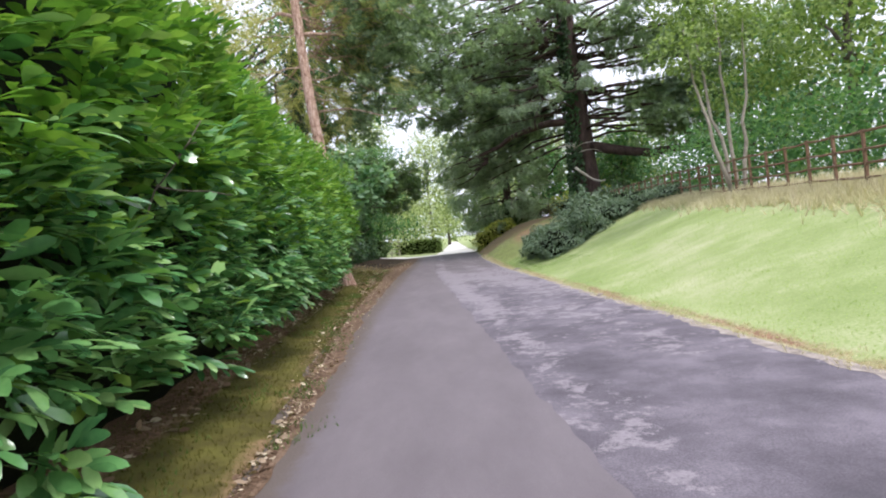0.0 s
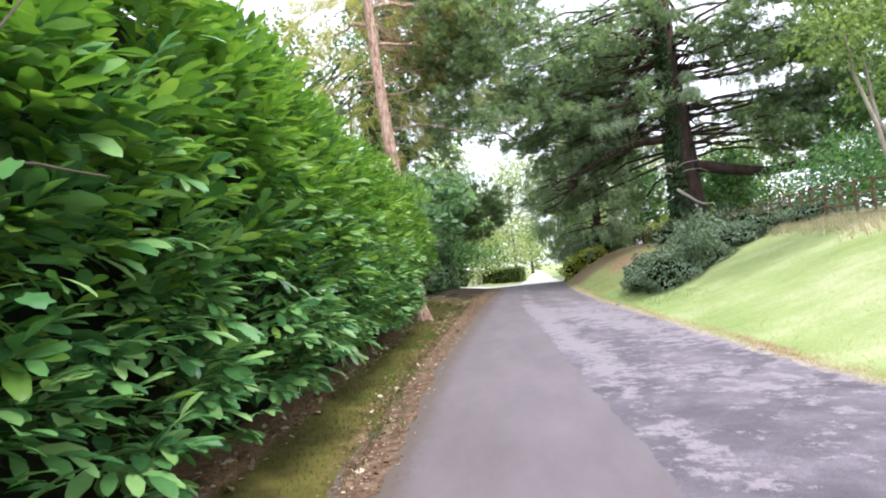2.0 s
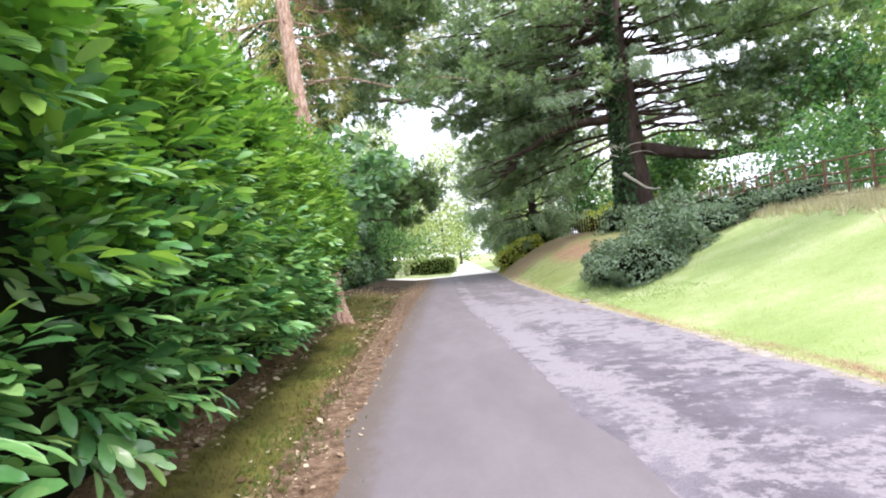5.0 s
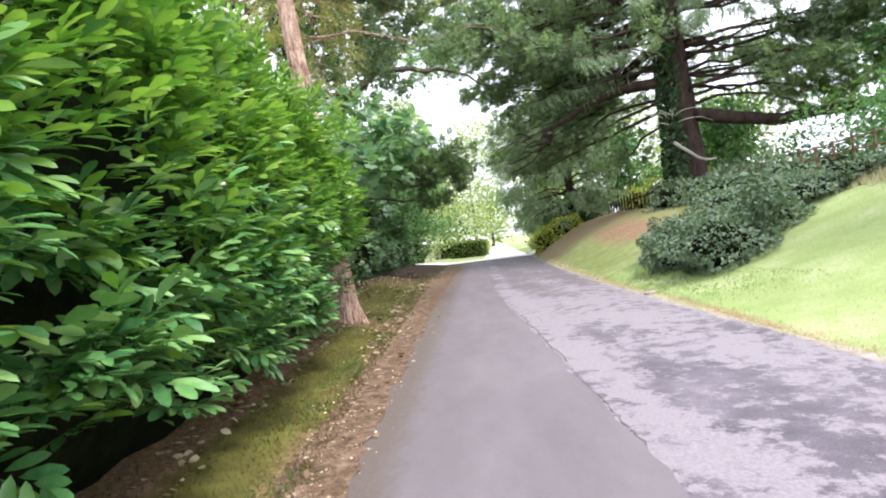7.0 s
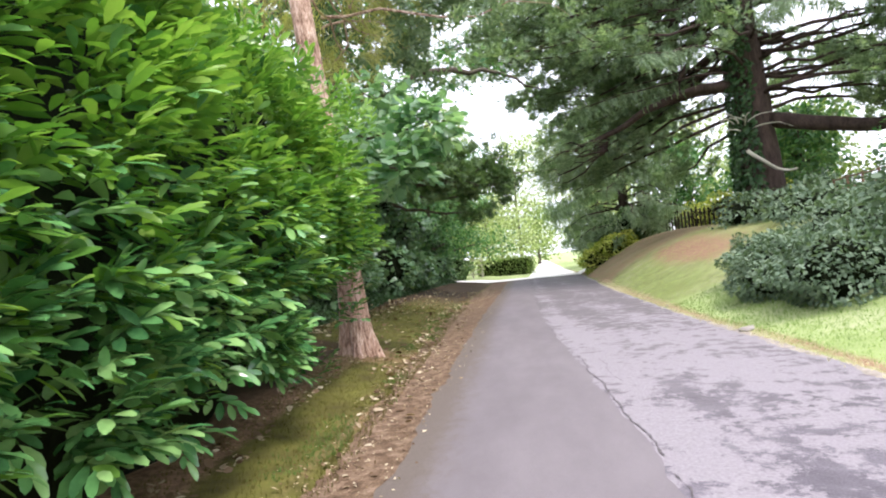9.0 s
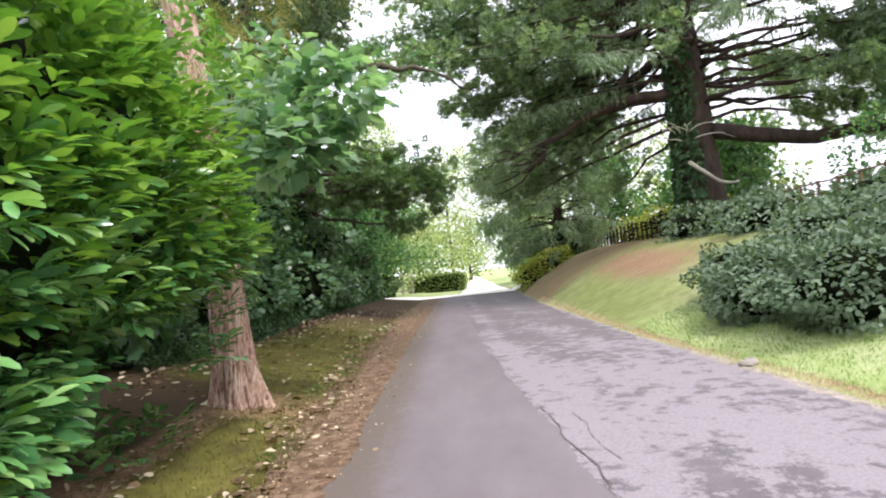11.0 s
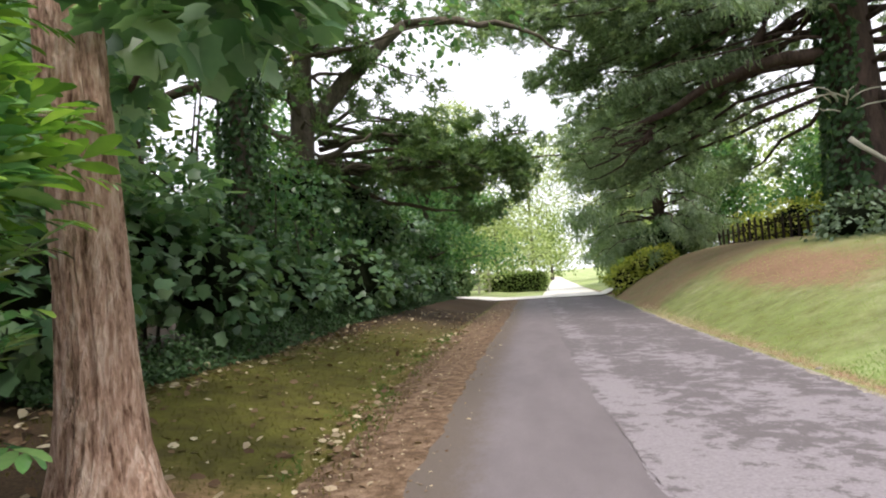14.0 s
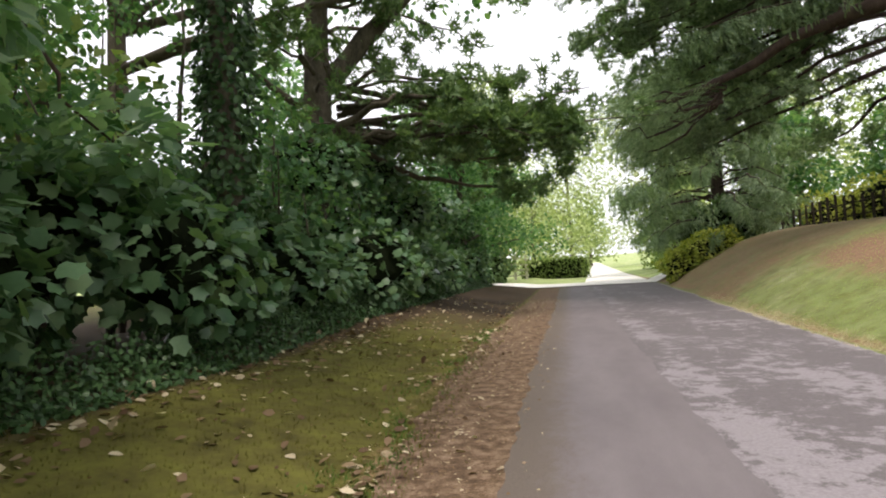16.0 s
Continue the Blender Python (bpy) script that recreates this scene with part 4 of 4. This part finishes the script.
l1, c1 = l1 + l2, join([c1, c2])
tree("cedar_tree", "old broad cedar with a grey trunk behind the thicket", tp, tr, M_GREYBARK, big + l1, c1, M_YEW)
tp, tr = trunk_line(-7.1, 31.7, 12, 0.24, (0.15, 0), 0.6)
ivy_t = tree("ivy_tree", "slim tree trunk wrapped in dark ivy", tp, tr, M_GREYBARK)
n = 5200
an, h = 6.283 * RNG.random(n), 12 * RNG.random(n)
o = np.stack([np.cos(an), np.sin(an), 0 * an], -1)
q = np.stack([-7.1 + 0.15 * h / 12, 31.7 + 0 * h, 0.6 + h], -1) + o * (0.26 + 0.22 * RNG.random((n, 1)))
put_mesh("ivy", mesh_np("ivy", *scatter(SMALL, q, o * 0.5 + np.array([0, 0, -0.6]) + 0.5 * randn(n), o + 0.4 * randn(n), 0.15)), M_IVY, ivy_t, "", "stuff")

# high crown added to cut the skylight on the drive
broad_tree("canopy_tree", "added tall tree whose high crown roofs and shades the drive", -13.5, 37.0, 17, 0.4, 9.0, 6.5, 4200, 0.26, M_MAPLE, M_GREYBARK, 18, SMALL, 0.4, (0, 0), 0.95, (5.5, 1.0))

broad_tree("lime_tree", "lime tree whose boughs arch over the crossing", -9.0, 66.5, 13, 0.3, 2.0, 4.6, 9000, 0.24, M_MAPLE, M_GREYBARK, 16, SMALL, 0.5, (0, 0), 0.95, (1.6, 0))

# light green young tree by the iron fence
bx, by = 9.1, 18.4
bz = float(land(bx, by))
stems = [(wander((bx + a, by + b, bz - 0.1), (bx + c, by + d, bz + e), 10, 0, 0.25), np.linspace(0.075, 0.02, 10))
         for a, b, c, d, e in ((0, 0, -0.9, 0.4, 5.4), (0.12, 0.1, 0.2, 0.5, 6.2), (0.2, -0.1, 0.9, 0.2, 5.6), (-0.1, 0.1, -0.2, 1.2, 6.0))]
cs = [(bx + a, by + b, bz + c) for a, b, c in ((-1.2, 0, 4.6), (0.2, 0.6, 5.8), (1.4, 0.2, 4.8), (2.6, 1.0, 4.2), (0.8, 1.5, 3.6), (-0.6, 1.2, 6.4), (3.2, 0, 5.8), (1.8, 2, 6.6))]
young = tree("young_ash_tree", "young light green tree with several slim pale stems", stems[1][0], stems[1][1], M_PALEBARK, [stems[0], stems[2], stems[3]],
             lump_leaves(SMALL, cs, [(1.15, 1.15, 0.75)] * len(cs), 6500, 0.13, 0.3), M_LIME, sides=8)

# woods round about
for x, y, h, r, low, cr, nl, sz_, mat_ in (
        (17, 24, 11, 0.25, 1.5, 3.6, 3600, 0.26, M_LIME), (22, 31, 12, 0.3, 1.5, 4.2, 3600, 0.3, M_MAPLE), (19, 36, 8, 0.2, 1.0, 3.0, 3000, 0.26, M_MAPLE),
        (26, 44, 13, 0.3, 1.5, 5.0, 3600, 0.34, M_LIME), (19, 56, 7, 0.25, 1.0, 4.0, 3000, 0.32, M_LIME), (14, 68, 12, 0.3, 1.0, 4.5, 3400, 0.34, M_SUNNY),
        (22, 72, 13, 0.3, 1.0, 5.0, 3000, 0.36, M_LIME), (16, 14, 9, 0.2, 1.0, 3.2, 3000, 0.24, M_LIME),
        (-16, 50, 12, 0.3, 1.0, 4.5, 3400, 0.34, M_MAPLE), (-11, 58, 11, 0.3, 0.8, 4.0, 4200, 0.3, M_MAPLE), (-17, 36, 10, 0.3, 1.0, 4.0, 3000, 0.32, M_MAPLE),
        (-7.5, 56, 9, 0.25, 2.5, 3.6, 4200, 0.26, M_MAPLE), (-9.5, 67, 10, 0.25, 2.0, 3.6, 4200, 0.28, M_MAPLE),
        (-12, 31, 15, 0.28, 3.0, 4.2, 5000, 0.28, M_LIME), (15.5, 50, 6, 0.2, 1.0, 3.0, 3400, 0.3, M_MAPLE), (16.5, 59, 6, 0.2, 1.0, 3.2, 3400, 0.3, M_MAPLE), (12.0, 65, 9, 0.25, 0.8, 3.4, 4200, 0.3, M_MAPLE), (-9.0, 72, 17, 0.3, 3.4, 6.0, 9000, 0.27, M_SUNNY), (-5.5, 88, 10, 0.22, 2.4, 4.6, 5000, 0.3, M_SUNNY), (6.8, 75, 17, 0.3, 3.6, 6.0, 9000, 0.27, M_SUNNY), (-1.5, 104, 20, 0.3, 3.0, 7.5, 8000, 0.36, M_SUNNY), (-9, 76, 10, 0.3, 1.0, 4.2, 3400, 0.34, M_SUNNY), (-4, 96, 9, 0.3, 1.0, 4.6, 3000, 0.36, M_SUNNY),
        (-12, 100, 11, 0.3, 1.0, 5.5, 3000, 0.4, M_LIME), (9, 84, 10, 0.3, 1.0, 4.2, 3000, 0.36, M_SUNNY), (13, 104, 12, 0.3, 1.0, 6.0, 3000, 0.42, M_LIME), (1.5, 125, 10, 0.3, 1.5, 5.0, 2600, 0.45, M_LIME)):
    broad_tree("tree", "leafy broadleaf tree in the wood behind" if mat_ is M_MAPLE else "light green broadleaf tree, leaves coloured as if sunlit", x, y, h, r, low, cr, nl, sz_, mat_)


# ---- shrubs ----
def shrub(name, label, centres, radii, n, size, leaf, template=None, shell=0.55, droop=0.3, category="shrub", core=True):
    ob = thing(name, label, category)
    v_, f_ = lump_leaves(template or SMALL, centres, radii, n, size, shell, droop)
    put_mesh("leaves", mesh_np("leaves", above_land(v_), f_), leaf, ob, kind="stuff")
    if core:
        # lumpy blocks coloured as the shade behind the leaves
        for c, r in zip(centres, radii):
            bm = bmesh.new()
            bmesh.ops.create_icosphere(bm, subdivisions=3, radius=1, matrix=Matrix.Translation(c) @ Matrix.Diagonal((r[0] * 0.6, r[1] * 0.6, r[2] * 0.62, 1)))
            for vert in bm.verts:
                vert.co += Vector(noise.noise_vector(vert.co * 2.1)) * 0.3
            part("inner_mass", bm, M_INNER_SHADE, ob, "solid core painted near-black for inner shade")
    else:
        for x_, y_, z_ in centres:
            low_ = float(land(x_, y_)) - 0.1
            line_ = wander((x_ + 0.2 * RNG.normal(), y_ + 0.2 * RNG.normal(), low_), (x_, y_, z_), 7, 0.0, 0.25)
            put_mesh("stem", mesh_np("stem", *tube_np(line_, np.linspace(0.02 + 0.008 * (z_ - low_), 0.012, 7), 7, 0.05)), M_GREYBARK, ob)
    return ob


def on_land(places, lift):
    return [(x, y, float(land(x, y)) + lift) for x, y in places]


cs = on_land([(4.7, 24.2), (4.5, 26.2), (5.0, 28.0), (6.0, 25.2), (6.4, 27.2), (7.6, 26.4), (8.2, 28.4), (9.0, 26.2), (9.6, 24.6)], 0.38)
shrub("bramble", "sprawling grey-green bramble thicket on the bank", cs, [(1.2, 1.3, 0.78), (1.1, 1.3, 0.85), (1.1, 1.2, 0.62), (1.1, 1.1, 0.55), (1.3, 1.3, 0.6), (1.2, 1.2, 0.4), (1.3, 1.4, 0.36), (1.0, 1.0, 0.28), (1.0, 1.2, 0.3)], 30000, 0.088, M_BRAMBLE, None, 0.65)
cs = on_land([(5.6, 23.8)], 1.3)
shrub("elder_sapling", "small leafy sapling standing in the brambles", cs, [(0.5, 0.5, 0.8)], 420, 0.15, M_BRAMBLE, core=False)
cs = on_land([(9.6, 31.0), (9.0, 34.5), (9.6, 37.5), (9.0, 40.0), (11.5, 38.5), (12.5, 41.5), (13.0, 35.0)], 0.3)
shrub("undergrowth", "low dark green undergrowth round the cedar", cs, [(1.3, 2.0, 0.5), (1.5, 2.0, 0.6), (1.6, 1.8, 1.0), (1.6, 1.8, 0.9), (2.0, 2.0, 1.2), (2.0, 2.0, 1.3), (2.2, 2.2, 1.2)], 9000, 0.17, M_BRAMBLE)
cs = on_land([(4.1, 56.0), (5.1, 55.7), (6.0, 56.2)], 0.45)
shrub("yellow_shrub", "rounded yellow-green shrub at the foot of the bank", cs, [(1.25, 1.2, 1.05), (1.3, 1.2, 1.0), (1.0, 1.0, 0.8)], 4200, 0.17, M_YELLOW)
cs = on_land([(12.5, 8.0), (13.2, 12.0), (12.6, 15.5), (13.4, 19.0), (12.6, 22.5), (13.5, 26.0), (12.8, 29.0), (14.5, 32.0), (15.0, 6.0), (16.0, 17.0), (16.0, 24.0), (13.5, 35.0)], 1.5)
shrub("field_hedge", "overgrown green hedge behind the iron fence", cs, [(1.8, 2.2, 2.1)] * len(cs), 20000, 0.17, M_MAPLE, FAR, 0.3, core=False)
# leafy lumps added to make the conifer's base dense and dark
cs = on_land([(5.4, 59.0), (6.6, 58.6), (7.8, 58.8), (8.8, 59.6), (6.0, 60.4), (7.4, 60.6)], 1.4)
shrub("dark_shrub", "dark leafy mass added to darken the drooping conifer's foot", cs, [(1.1, 1.0, 1.5)] * 6, 4500, 0.26, M_YEW, None, 0.5)
cs = on_land([(12.4, 47.0), (12.8, 50.0), (12.3, 53.0), (12.8, 56.0), (12.2, 59.0), (13.5, 61.5)], 0.9)
shrub("field_shrub", "sunlit yellow-green shrub growth behind the paling fence", cs, [(1.5, 2.0, 1.3)] * len(cs), 7000, 0.17, M_YELLOW, FAR, 0.3)
cs = on_land([(-8.2, 65.6), (-9.6, 66.4), (-11.2, 66.2), (-7.3, 66.6), (-8.6, 67.2)], 1.2)
shrub("dark_shrub", "dark yew shrub growing past the crossing", cs, [(1.4, 1.2, 1.5)] * 5, 4500, 0.3, M_YEW, None, 0.5)
cs = on_land([(6.0, 69.5), (6.8, 73.5), (7.2, 78.0), (7.6, 83.0), (7.0, 88.0), (8.8, 71.0), (9.0, 76.0)], 1.3)
shrub("roadside_shrub", "pale green shrubs beside the far road, coloured as if sunlit", cs, [(1.7, 2.2, 2.2)] * len(cs), 9000, 0.22, M_LIME, FAR, 0.45, 0.3, "shrub", False)
FOOT = [(24, -6.3), (28, -6.05), (31, -6.15), (37, -6.5), (45, -6.4), (52, -6.3), (60, -6.3)]      # where the thicket meets the verge
cs, rs = [], []
for k in range(24):
    y = 25.2 + 1.5 * k
    x = float(ramp(y, FOOT)) - 1.25
    cs.append((x + 0.45 * RNG.normal(), y, float(land(x, y)) + 0.9 + 0.4 * RNG.random()))
    rs.append((0.85 + 0.45 * RNG.random(), 0.9 + 0.4 * RNG.random(), 0.75 + 0.45 * RNG.random()))
    cs.append((x - 0.8 + 0.3 * RNG.normal(), y + 0.6, float(land(x, y)) + 1.9))
    rs.append((0.95 + 0.45 * RNG.random(), 1.0 + 0.4 * RNG.random(), 0.7 + 0.45 * RNG.random()))
for k in range(9):
    cs.append((-8.2 - 1.8 * RNG.random(), 25.5 + 1.25 * k, 2.7 + 1.2 * RNG.random()))
    rs.append((1.2, 1.1, 0.8))
for k in range(14):
    y = 38 + 1.7 * k
    x = -8.2 + 0.5 * RNG.normal()
    cs.append((x, y, float(land(x, y)) + 2.9 + 1.2 * RNG.random()))
    rs.append((1.4, 1.5, 1.0))
for k in range(8):
    cs.append((-7.4 - 0.5 * k % 2, 23.8 + 0.75 * k, 1.3 + 0.5 * RNG.random()))
    rs.append((0.9, 0.8, 0.8))
shrub("thicket", "dark green sycamore thicket along the verge", cs, rs, 30000, 0.21, M_THICKET, LOBED, 0.6, 0.45)
cs = [(-7.4 - 1.4 * RNG.random(), y, 3.0 + 2.3 * RNG.random()) for y in np.linspace(27, 62, 34)]
shrub("hazel_bush", "uneven hazel growth rising out of the thicket", cs, [(0.8 + 0.5 * RNG.random(), 0.9 + 0.5 * RNG.random(), 0.6 + 0.5 * RNG.random()) for _ in cs], 7500, 0.17, M_MAPLE, FAR, 0.25, 0.3, "shrub", False)
cs = [(-8.0 - 4.5 * RNG.random(), 25.0 + 11 * RNG.random(), 3.4 + 5.6 * RNG.random()) for _ in range(46)]
shrub("holly_growth", "tall dark leafy growth standing behind the thicket", cs, [(0.8 + 0.6 * RNG.random(), 0.8 + 0.6 * RNG.random(), 0.55 + 0.4 * RNG.random()) for _ in cs], 11000, 0.15, M_MAPLE, FAR, 0.3, 0.3, "shrub", False)
n = 15000
y = 25.4 + 33 * RNG.random(n) ** 1.3
x = ramp(y, FOOT) + 0.12 - 0.9 * RNG.random(n)
q = np.stack([x, y, land(x, y) + 0.03 + 0.45 * RNG.random(n) * np.clip((ramp(y, FOOT) - x) / 0.6, 0.1, 1)], -1)
ivy = put_mesh("ivy", mesh_np("ivy", *scatter(SMALL, q, np.array([0.4, 0, -0.3]) + 0.8 * randn(n), np.array([0.5, 0, 0.8]) + 0.4 * randn(n), 0.085)), M_IVY)
tagged(ivy, "glossy dark ivy creeping at the thicket's foot", "ivy", kind="stuff")
# clipped hedge and posts past the crossing
hedge_at = Matrix.Translation((-3.2, 78.5, float(base(78.5)))) @ Matrix.Rotation(radians(-32), 4, "Z")
hb = thing("clipped_hedge", "low clipped box hedge in the sun", "hedge")
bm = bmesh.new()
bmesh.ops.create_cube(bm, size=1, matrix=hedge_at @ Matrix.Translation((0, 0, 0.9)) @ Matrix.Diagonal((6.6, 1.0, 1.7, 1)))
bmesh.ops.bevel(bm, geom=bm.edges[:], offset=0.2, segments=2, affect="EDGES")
part("inner_mass", bm, M_INNER_SHADE, hb, "solid core painted near-black for inner shade")
n = 7000
q = np.stack([7.0 * (RNG.random(n) - 0.5), 1.3 * (RNG.random(n) - 0.5), 0.1 + 1.8 * RNG.random(n)], -1)
q = q @ np.array(hedge_at.to_3x3()).T + np.array(hedge_at.translation)
put_mesh("leaves", mesh_np("leaves", *scatter(FAR, q, randn(n), np.array([0, 0, 1.0]) + randn(n) * 0.6, 0.18)), M_LIME, hb, kind="stuff")


def box(bm, x, y, z, sx, sy, sz, turn=0.0):
    bmesh.ops.create_cube(bm, size=1, matrix=Matrix.Translation((x, y, z)) @ Matrix.Rotation(turn, 4, "Z") @ Matrix.Diagonal((sx, sy, sz, 1)))


gate = thing("wooden_gate", "pale wooden post and rail gate by the crossing", "gate")
for x in (-6.6, -5.6):
    bm = bmesh.new()
    box(bm, x, 77, float(base(77)) + 1.1, 0.2, 0.2, 2.4)
    part("post", bm, M_RAIL, gate)
for z in (0.5, 1.0, 1.5, 2.0):
    bm = bmesh.new()
    box(bm, -7.4, 77, float(base(77)) + z, 4.0, 0.08, 0.12)
    part("rail", bm, M_RAIL, gate)

# ---- iron fence on the bank ----
FENCE = [(2, 7.7), (9, 8.2), (27, 9.8), (40, 10.6)]
fence = thing("iron_fence", "rusty iron estate fence along the top of the bank", "fence")
post_y = [3.4 + 1.05 * k for k in range(32)]
for y in post_y:
    x = float(ramp(y, FENCE))
    bm = bmesh.new()
    box(bm, x, y, float(land(x, y)) + 0.5, 0.05, 0.06, 1.34)
    part("post", bm, M_RUST, fence)
for y0, y1 in zip(post_y, post_y[1:]):
    for k, z in enumerate((0.22, 0.5, 0.78, 1.12)):
        a = [float(ramp(y, FENCE)) for y in (y0, y1)]
        p0, p1 = (a[0], y0, float(land(a[0], y0)) + z), (a[1], y1, float(land(a[1], y1)) + z)
        v, f = tube_np(np.linspace(p0, p1, 3) + np.array([[0, 0, 0], [0, 0, -0.02 * RNG.random()], [0, 0, 0]]), [0.027] * 3, 5)
        put_mesh("rail", mesh_np("rail", v, f), M_RUST, fence)
paling = thing("paling_fence", "dark weathered paling fence on the bank", "fence")
for k in range(20):
    y = 46.5 + 0.78 * k
    x = 10.4 - 0.04 * (y - 46)
    bm = bmesh.new()
    box(bm, x, y, float(land(x, y)) + 0.5 + 0.06 * RNG.normal(), 0.085, 0.085, 1.25 + 0.15 * RNG.random(), 0.5 * RNG.random())
    part("post", bm, M_POST, paling)
for z in (0.4, 0.95):
    v, f = tube_np([(10.4, 46.3, float(land(10.4, 46.3)) + z), (9.8, 61.2, float(land(9.8, 61.2)) + z)], [0.03, 0.03], 6)
    put_mesh("rail", mesh_np("rail", v, f), M_POST, paling)


# ---- grass and fallen leaves ----
def wide_at(y):
    return ramp(y, LEFT) - ramp(y, GRASS)


def tufts(name, label, x, y, height, material_, lean=0.25):
    n_ = len(x)
    p = np.stack([x, y, np.where((x > ramp(y, GRASS)) & (x < ramp(y, RIGHT)), base(y) + 0.01, land(x, y) - 0.005)], -1)
    v_, f_ = scatter(TUFT, p, np.array([0, 0, 1.0]) + lean * randn(n_), randn(n_), height * (0.6 + 0.8 * RNG.random(n_)), 0.5 * height)
    ob = put_mesh(name, mesh_np(name, v_, f_, False), material_)
    return tagged(ob, label, "grass", kind="stuff")


n = 46000
y = -2 + 44 * RNG.random(n) ** 1.1
xr = ramp(y, RIGHT)
x = xr + 0.1 + (9.2 - xr) * RNG.random(n) ** 1.2
tufts("lawn_grass", "short mown sunlit grass on the bank", x, y, 0.036, M_BLADE, 0.5)
n = 26000
y = 1 + 34 * RNG.random(n)
xg = ramp(y, GRASS)
x = xg + 0.35 * wide_at(y) - np.where(y < 24, 1.6, 3.3) * RNG.random(n) ** 1.1
tufts("verge_grass", "short mossy grass on the shaded verge", x, y, 0.04, M_VERGE)
n = 14000
y = 2 + 36 * RNG.random(n)
x = ramp(y, GRASS) - 0.14 + np.where(y < 18, 0.24, 0.16) * RNG.normal(size=n)
lush = np.array([noise.noise((b * 0.9, a * 1.5, 6.0)) for a, b in zip(x, y)]) > 0.08
tufts("rim_grass", "fresh green grass tufts on the verge's rim", x[lush], y[lush], 0.05, M_RIM, 0.4)
n = 9000
y = 18.0 + 11 * RNG.random(n)
x = ramp(y, RIGHT) + 0.1 + 1.7 * RNG.random(n)
lush = np.array([noise.noise((a * 0.7, b * 0.5, 2.0)) for a, b in zip(x, y)]) > 0.5 - 0.2 * (y - 18) + 0.35 * RNG.normal(size=n)
tufts("fresh_grass", "lush green grass at the foot of the brambles", x[lush], y[lush], 0.048, M_LUSH, 0.5)
n = 9000
y = 4 + 28 * RNG.random(n)
x = ramp(y, FENCE) - 0.1 + 0.45 * RNG.normal(size=n)
tufts("dry_grass", "long dry straw-coloured grass under the fence", x, y, 0.28, M_STRAW, 0.4)
n = 8000
y = -1 + 46 * RNG.random(n)
x = ramp(y, RIGHT) + 0.09 * RNG.normal(size=n) + 0.06 + 0.06 * np.sin(y * 7)
tufts("edge_grass", "dry ragged grass along the drive's edge", x, y, 0.05, M_STRAW, 0.5)


def fallen(name, label, x, y, lift, size):
    n_ = len(x)
    on = (x > ramp(y, GRASS)) & (x < ramp(y, RIGHT))
    p = np.stack([x, y, np.where(on, base(y) + 0.012, land(x, y) + 0.02) + lift], -1)
    ax_ = randn(n_) * np.array([1, 1, 0.25])
    ob = put_mesh(name, mesh_np(name, *scatter(SMALL, p, ax_, np.array([0, 0, 1.0]) + 0.35 * randn(n_), size * (0.5 + RNG.random(n_)))), M_FALLEN)
    return tagged(ob, label, "fallen leaves", kind="stuff")


n = 9000
y = 1 + 48 * RNG.random(n)
wide = ramp(y, LEFT) - ramp(y, GRASS)
x = ramp(y, GRASS) + wide * (0.35 + 0.42 * RNG.normal(size=n))
x = np.minimum(x, ramp(y, LEFT) + 0.35 * RNG.random(n))
fallen("fallen_leaves", "brown and cream fallen leaves along the drive's edge", x, y, 0.0, np.where(RNG.random(n) < 0.88, 0.028, 0.065))
n = 420
heap = RNG.integers(0, 40, n)
y = (20 + 18 * RNG.random(40))[heap] + 0.25 * RNG.normal(size=n)
x = ramp(y, GRASS) + 0.12 * RNG.normal(size=n) + (0.15 * RNG.normal(size=40))[heap]
fallen("fallen_leaves", "heaps of pale curled leaves along the verge", x, y, 0.015, 0.095)
n = 900
y = 22 + 24 * RNG.random(n)
x = ramp(y, GRASS) - 2.9 * RNG.random(n)
fallen("fallen_leaves", "pale fallen leaves scattered on the verge", x, y, 0.0, 0.1)
n = 500
y = 24 + 12 * RNG.random(n)
x = -5.85 + 0.3 * RNG.normal(size=n)
fallen("fallen_leaves", "brown fallen leaves at the ivy's foot", x, y, 0.0, 0.11)
n = 900
y = 1 + 22 * RNG.random(n)
x = -1.9 - 0.085 * y - 0.5 * RNG.random(n)
fallen("fallen_leaves", "russet fallen leaves under the hedge", x, y, 0.0, 0.08)

# ---- boughs that reach over the drive ----
l8, c8 = plates((CX, CY), (11.5, 16.5), (10, 15), 11, CUSHION, 0.44, 13, -0.08, (2.6, 3.2), 0.5, 0.45)
for pts_, rad in l8:
    put_mesh("branch", mesh_np("branch", *tube_np(pts_, rad * 0.6, 7, 0.06)), M_CEDARBARK, cedar)
put_mesh("crown", mesh_np("crown", *c8), M_CEDAR, cedar, "grey-green sprays reaching over the drive", "stuff")
l9, c9 = plates((-4.9, 26.0), (7.5, 13), (3, 6.0), 16, CUSHION, 0.4, 26, -0.08, (-0.1, 1.7), 0.5)
for pts_, rad in l9:
    put_mesh("branch", mesh_np("branch", *tube_np(pts_, rad * 0.45, 7, 0.06)), M_BARK, redwood)
put_mesh("lower_crown", mesh_np("lower_crown", *c9), M_CEDAR, redwood, "grey-green sprays low in the crown", "stuff")
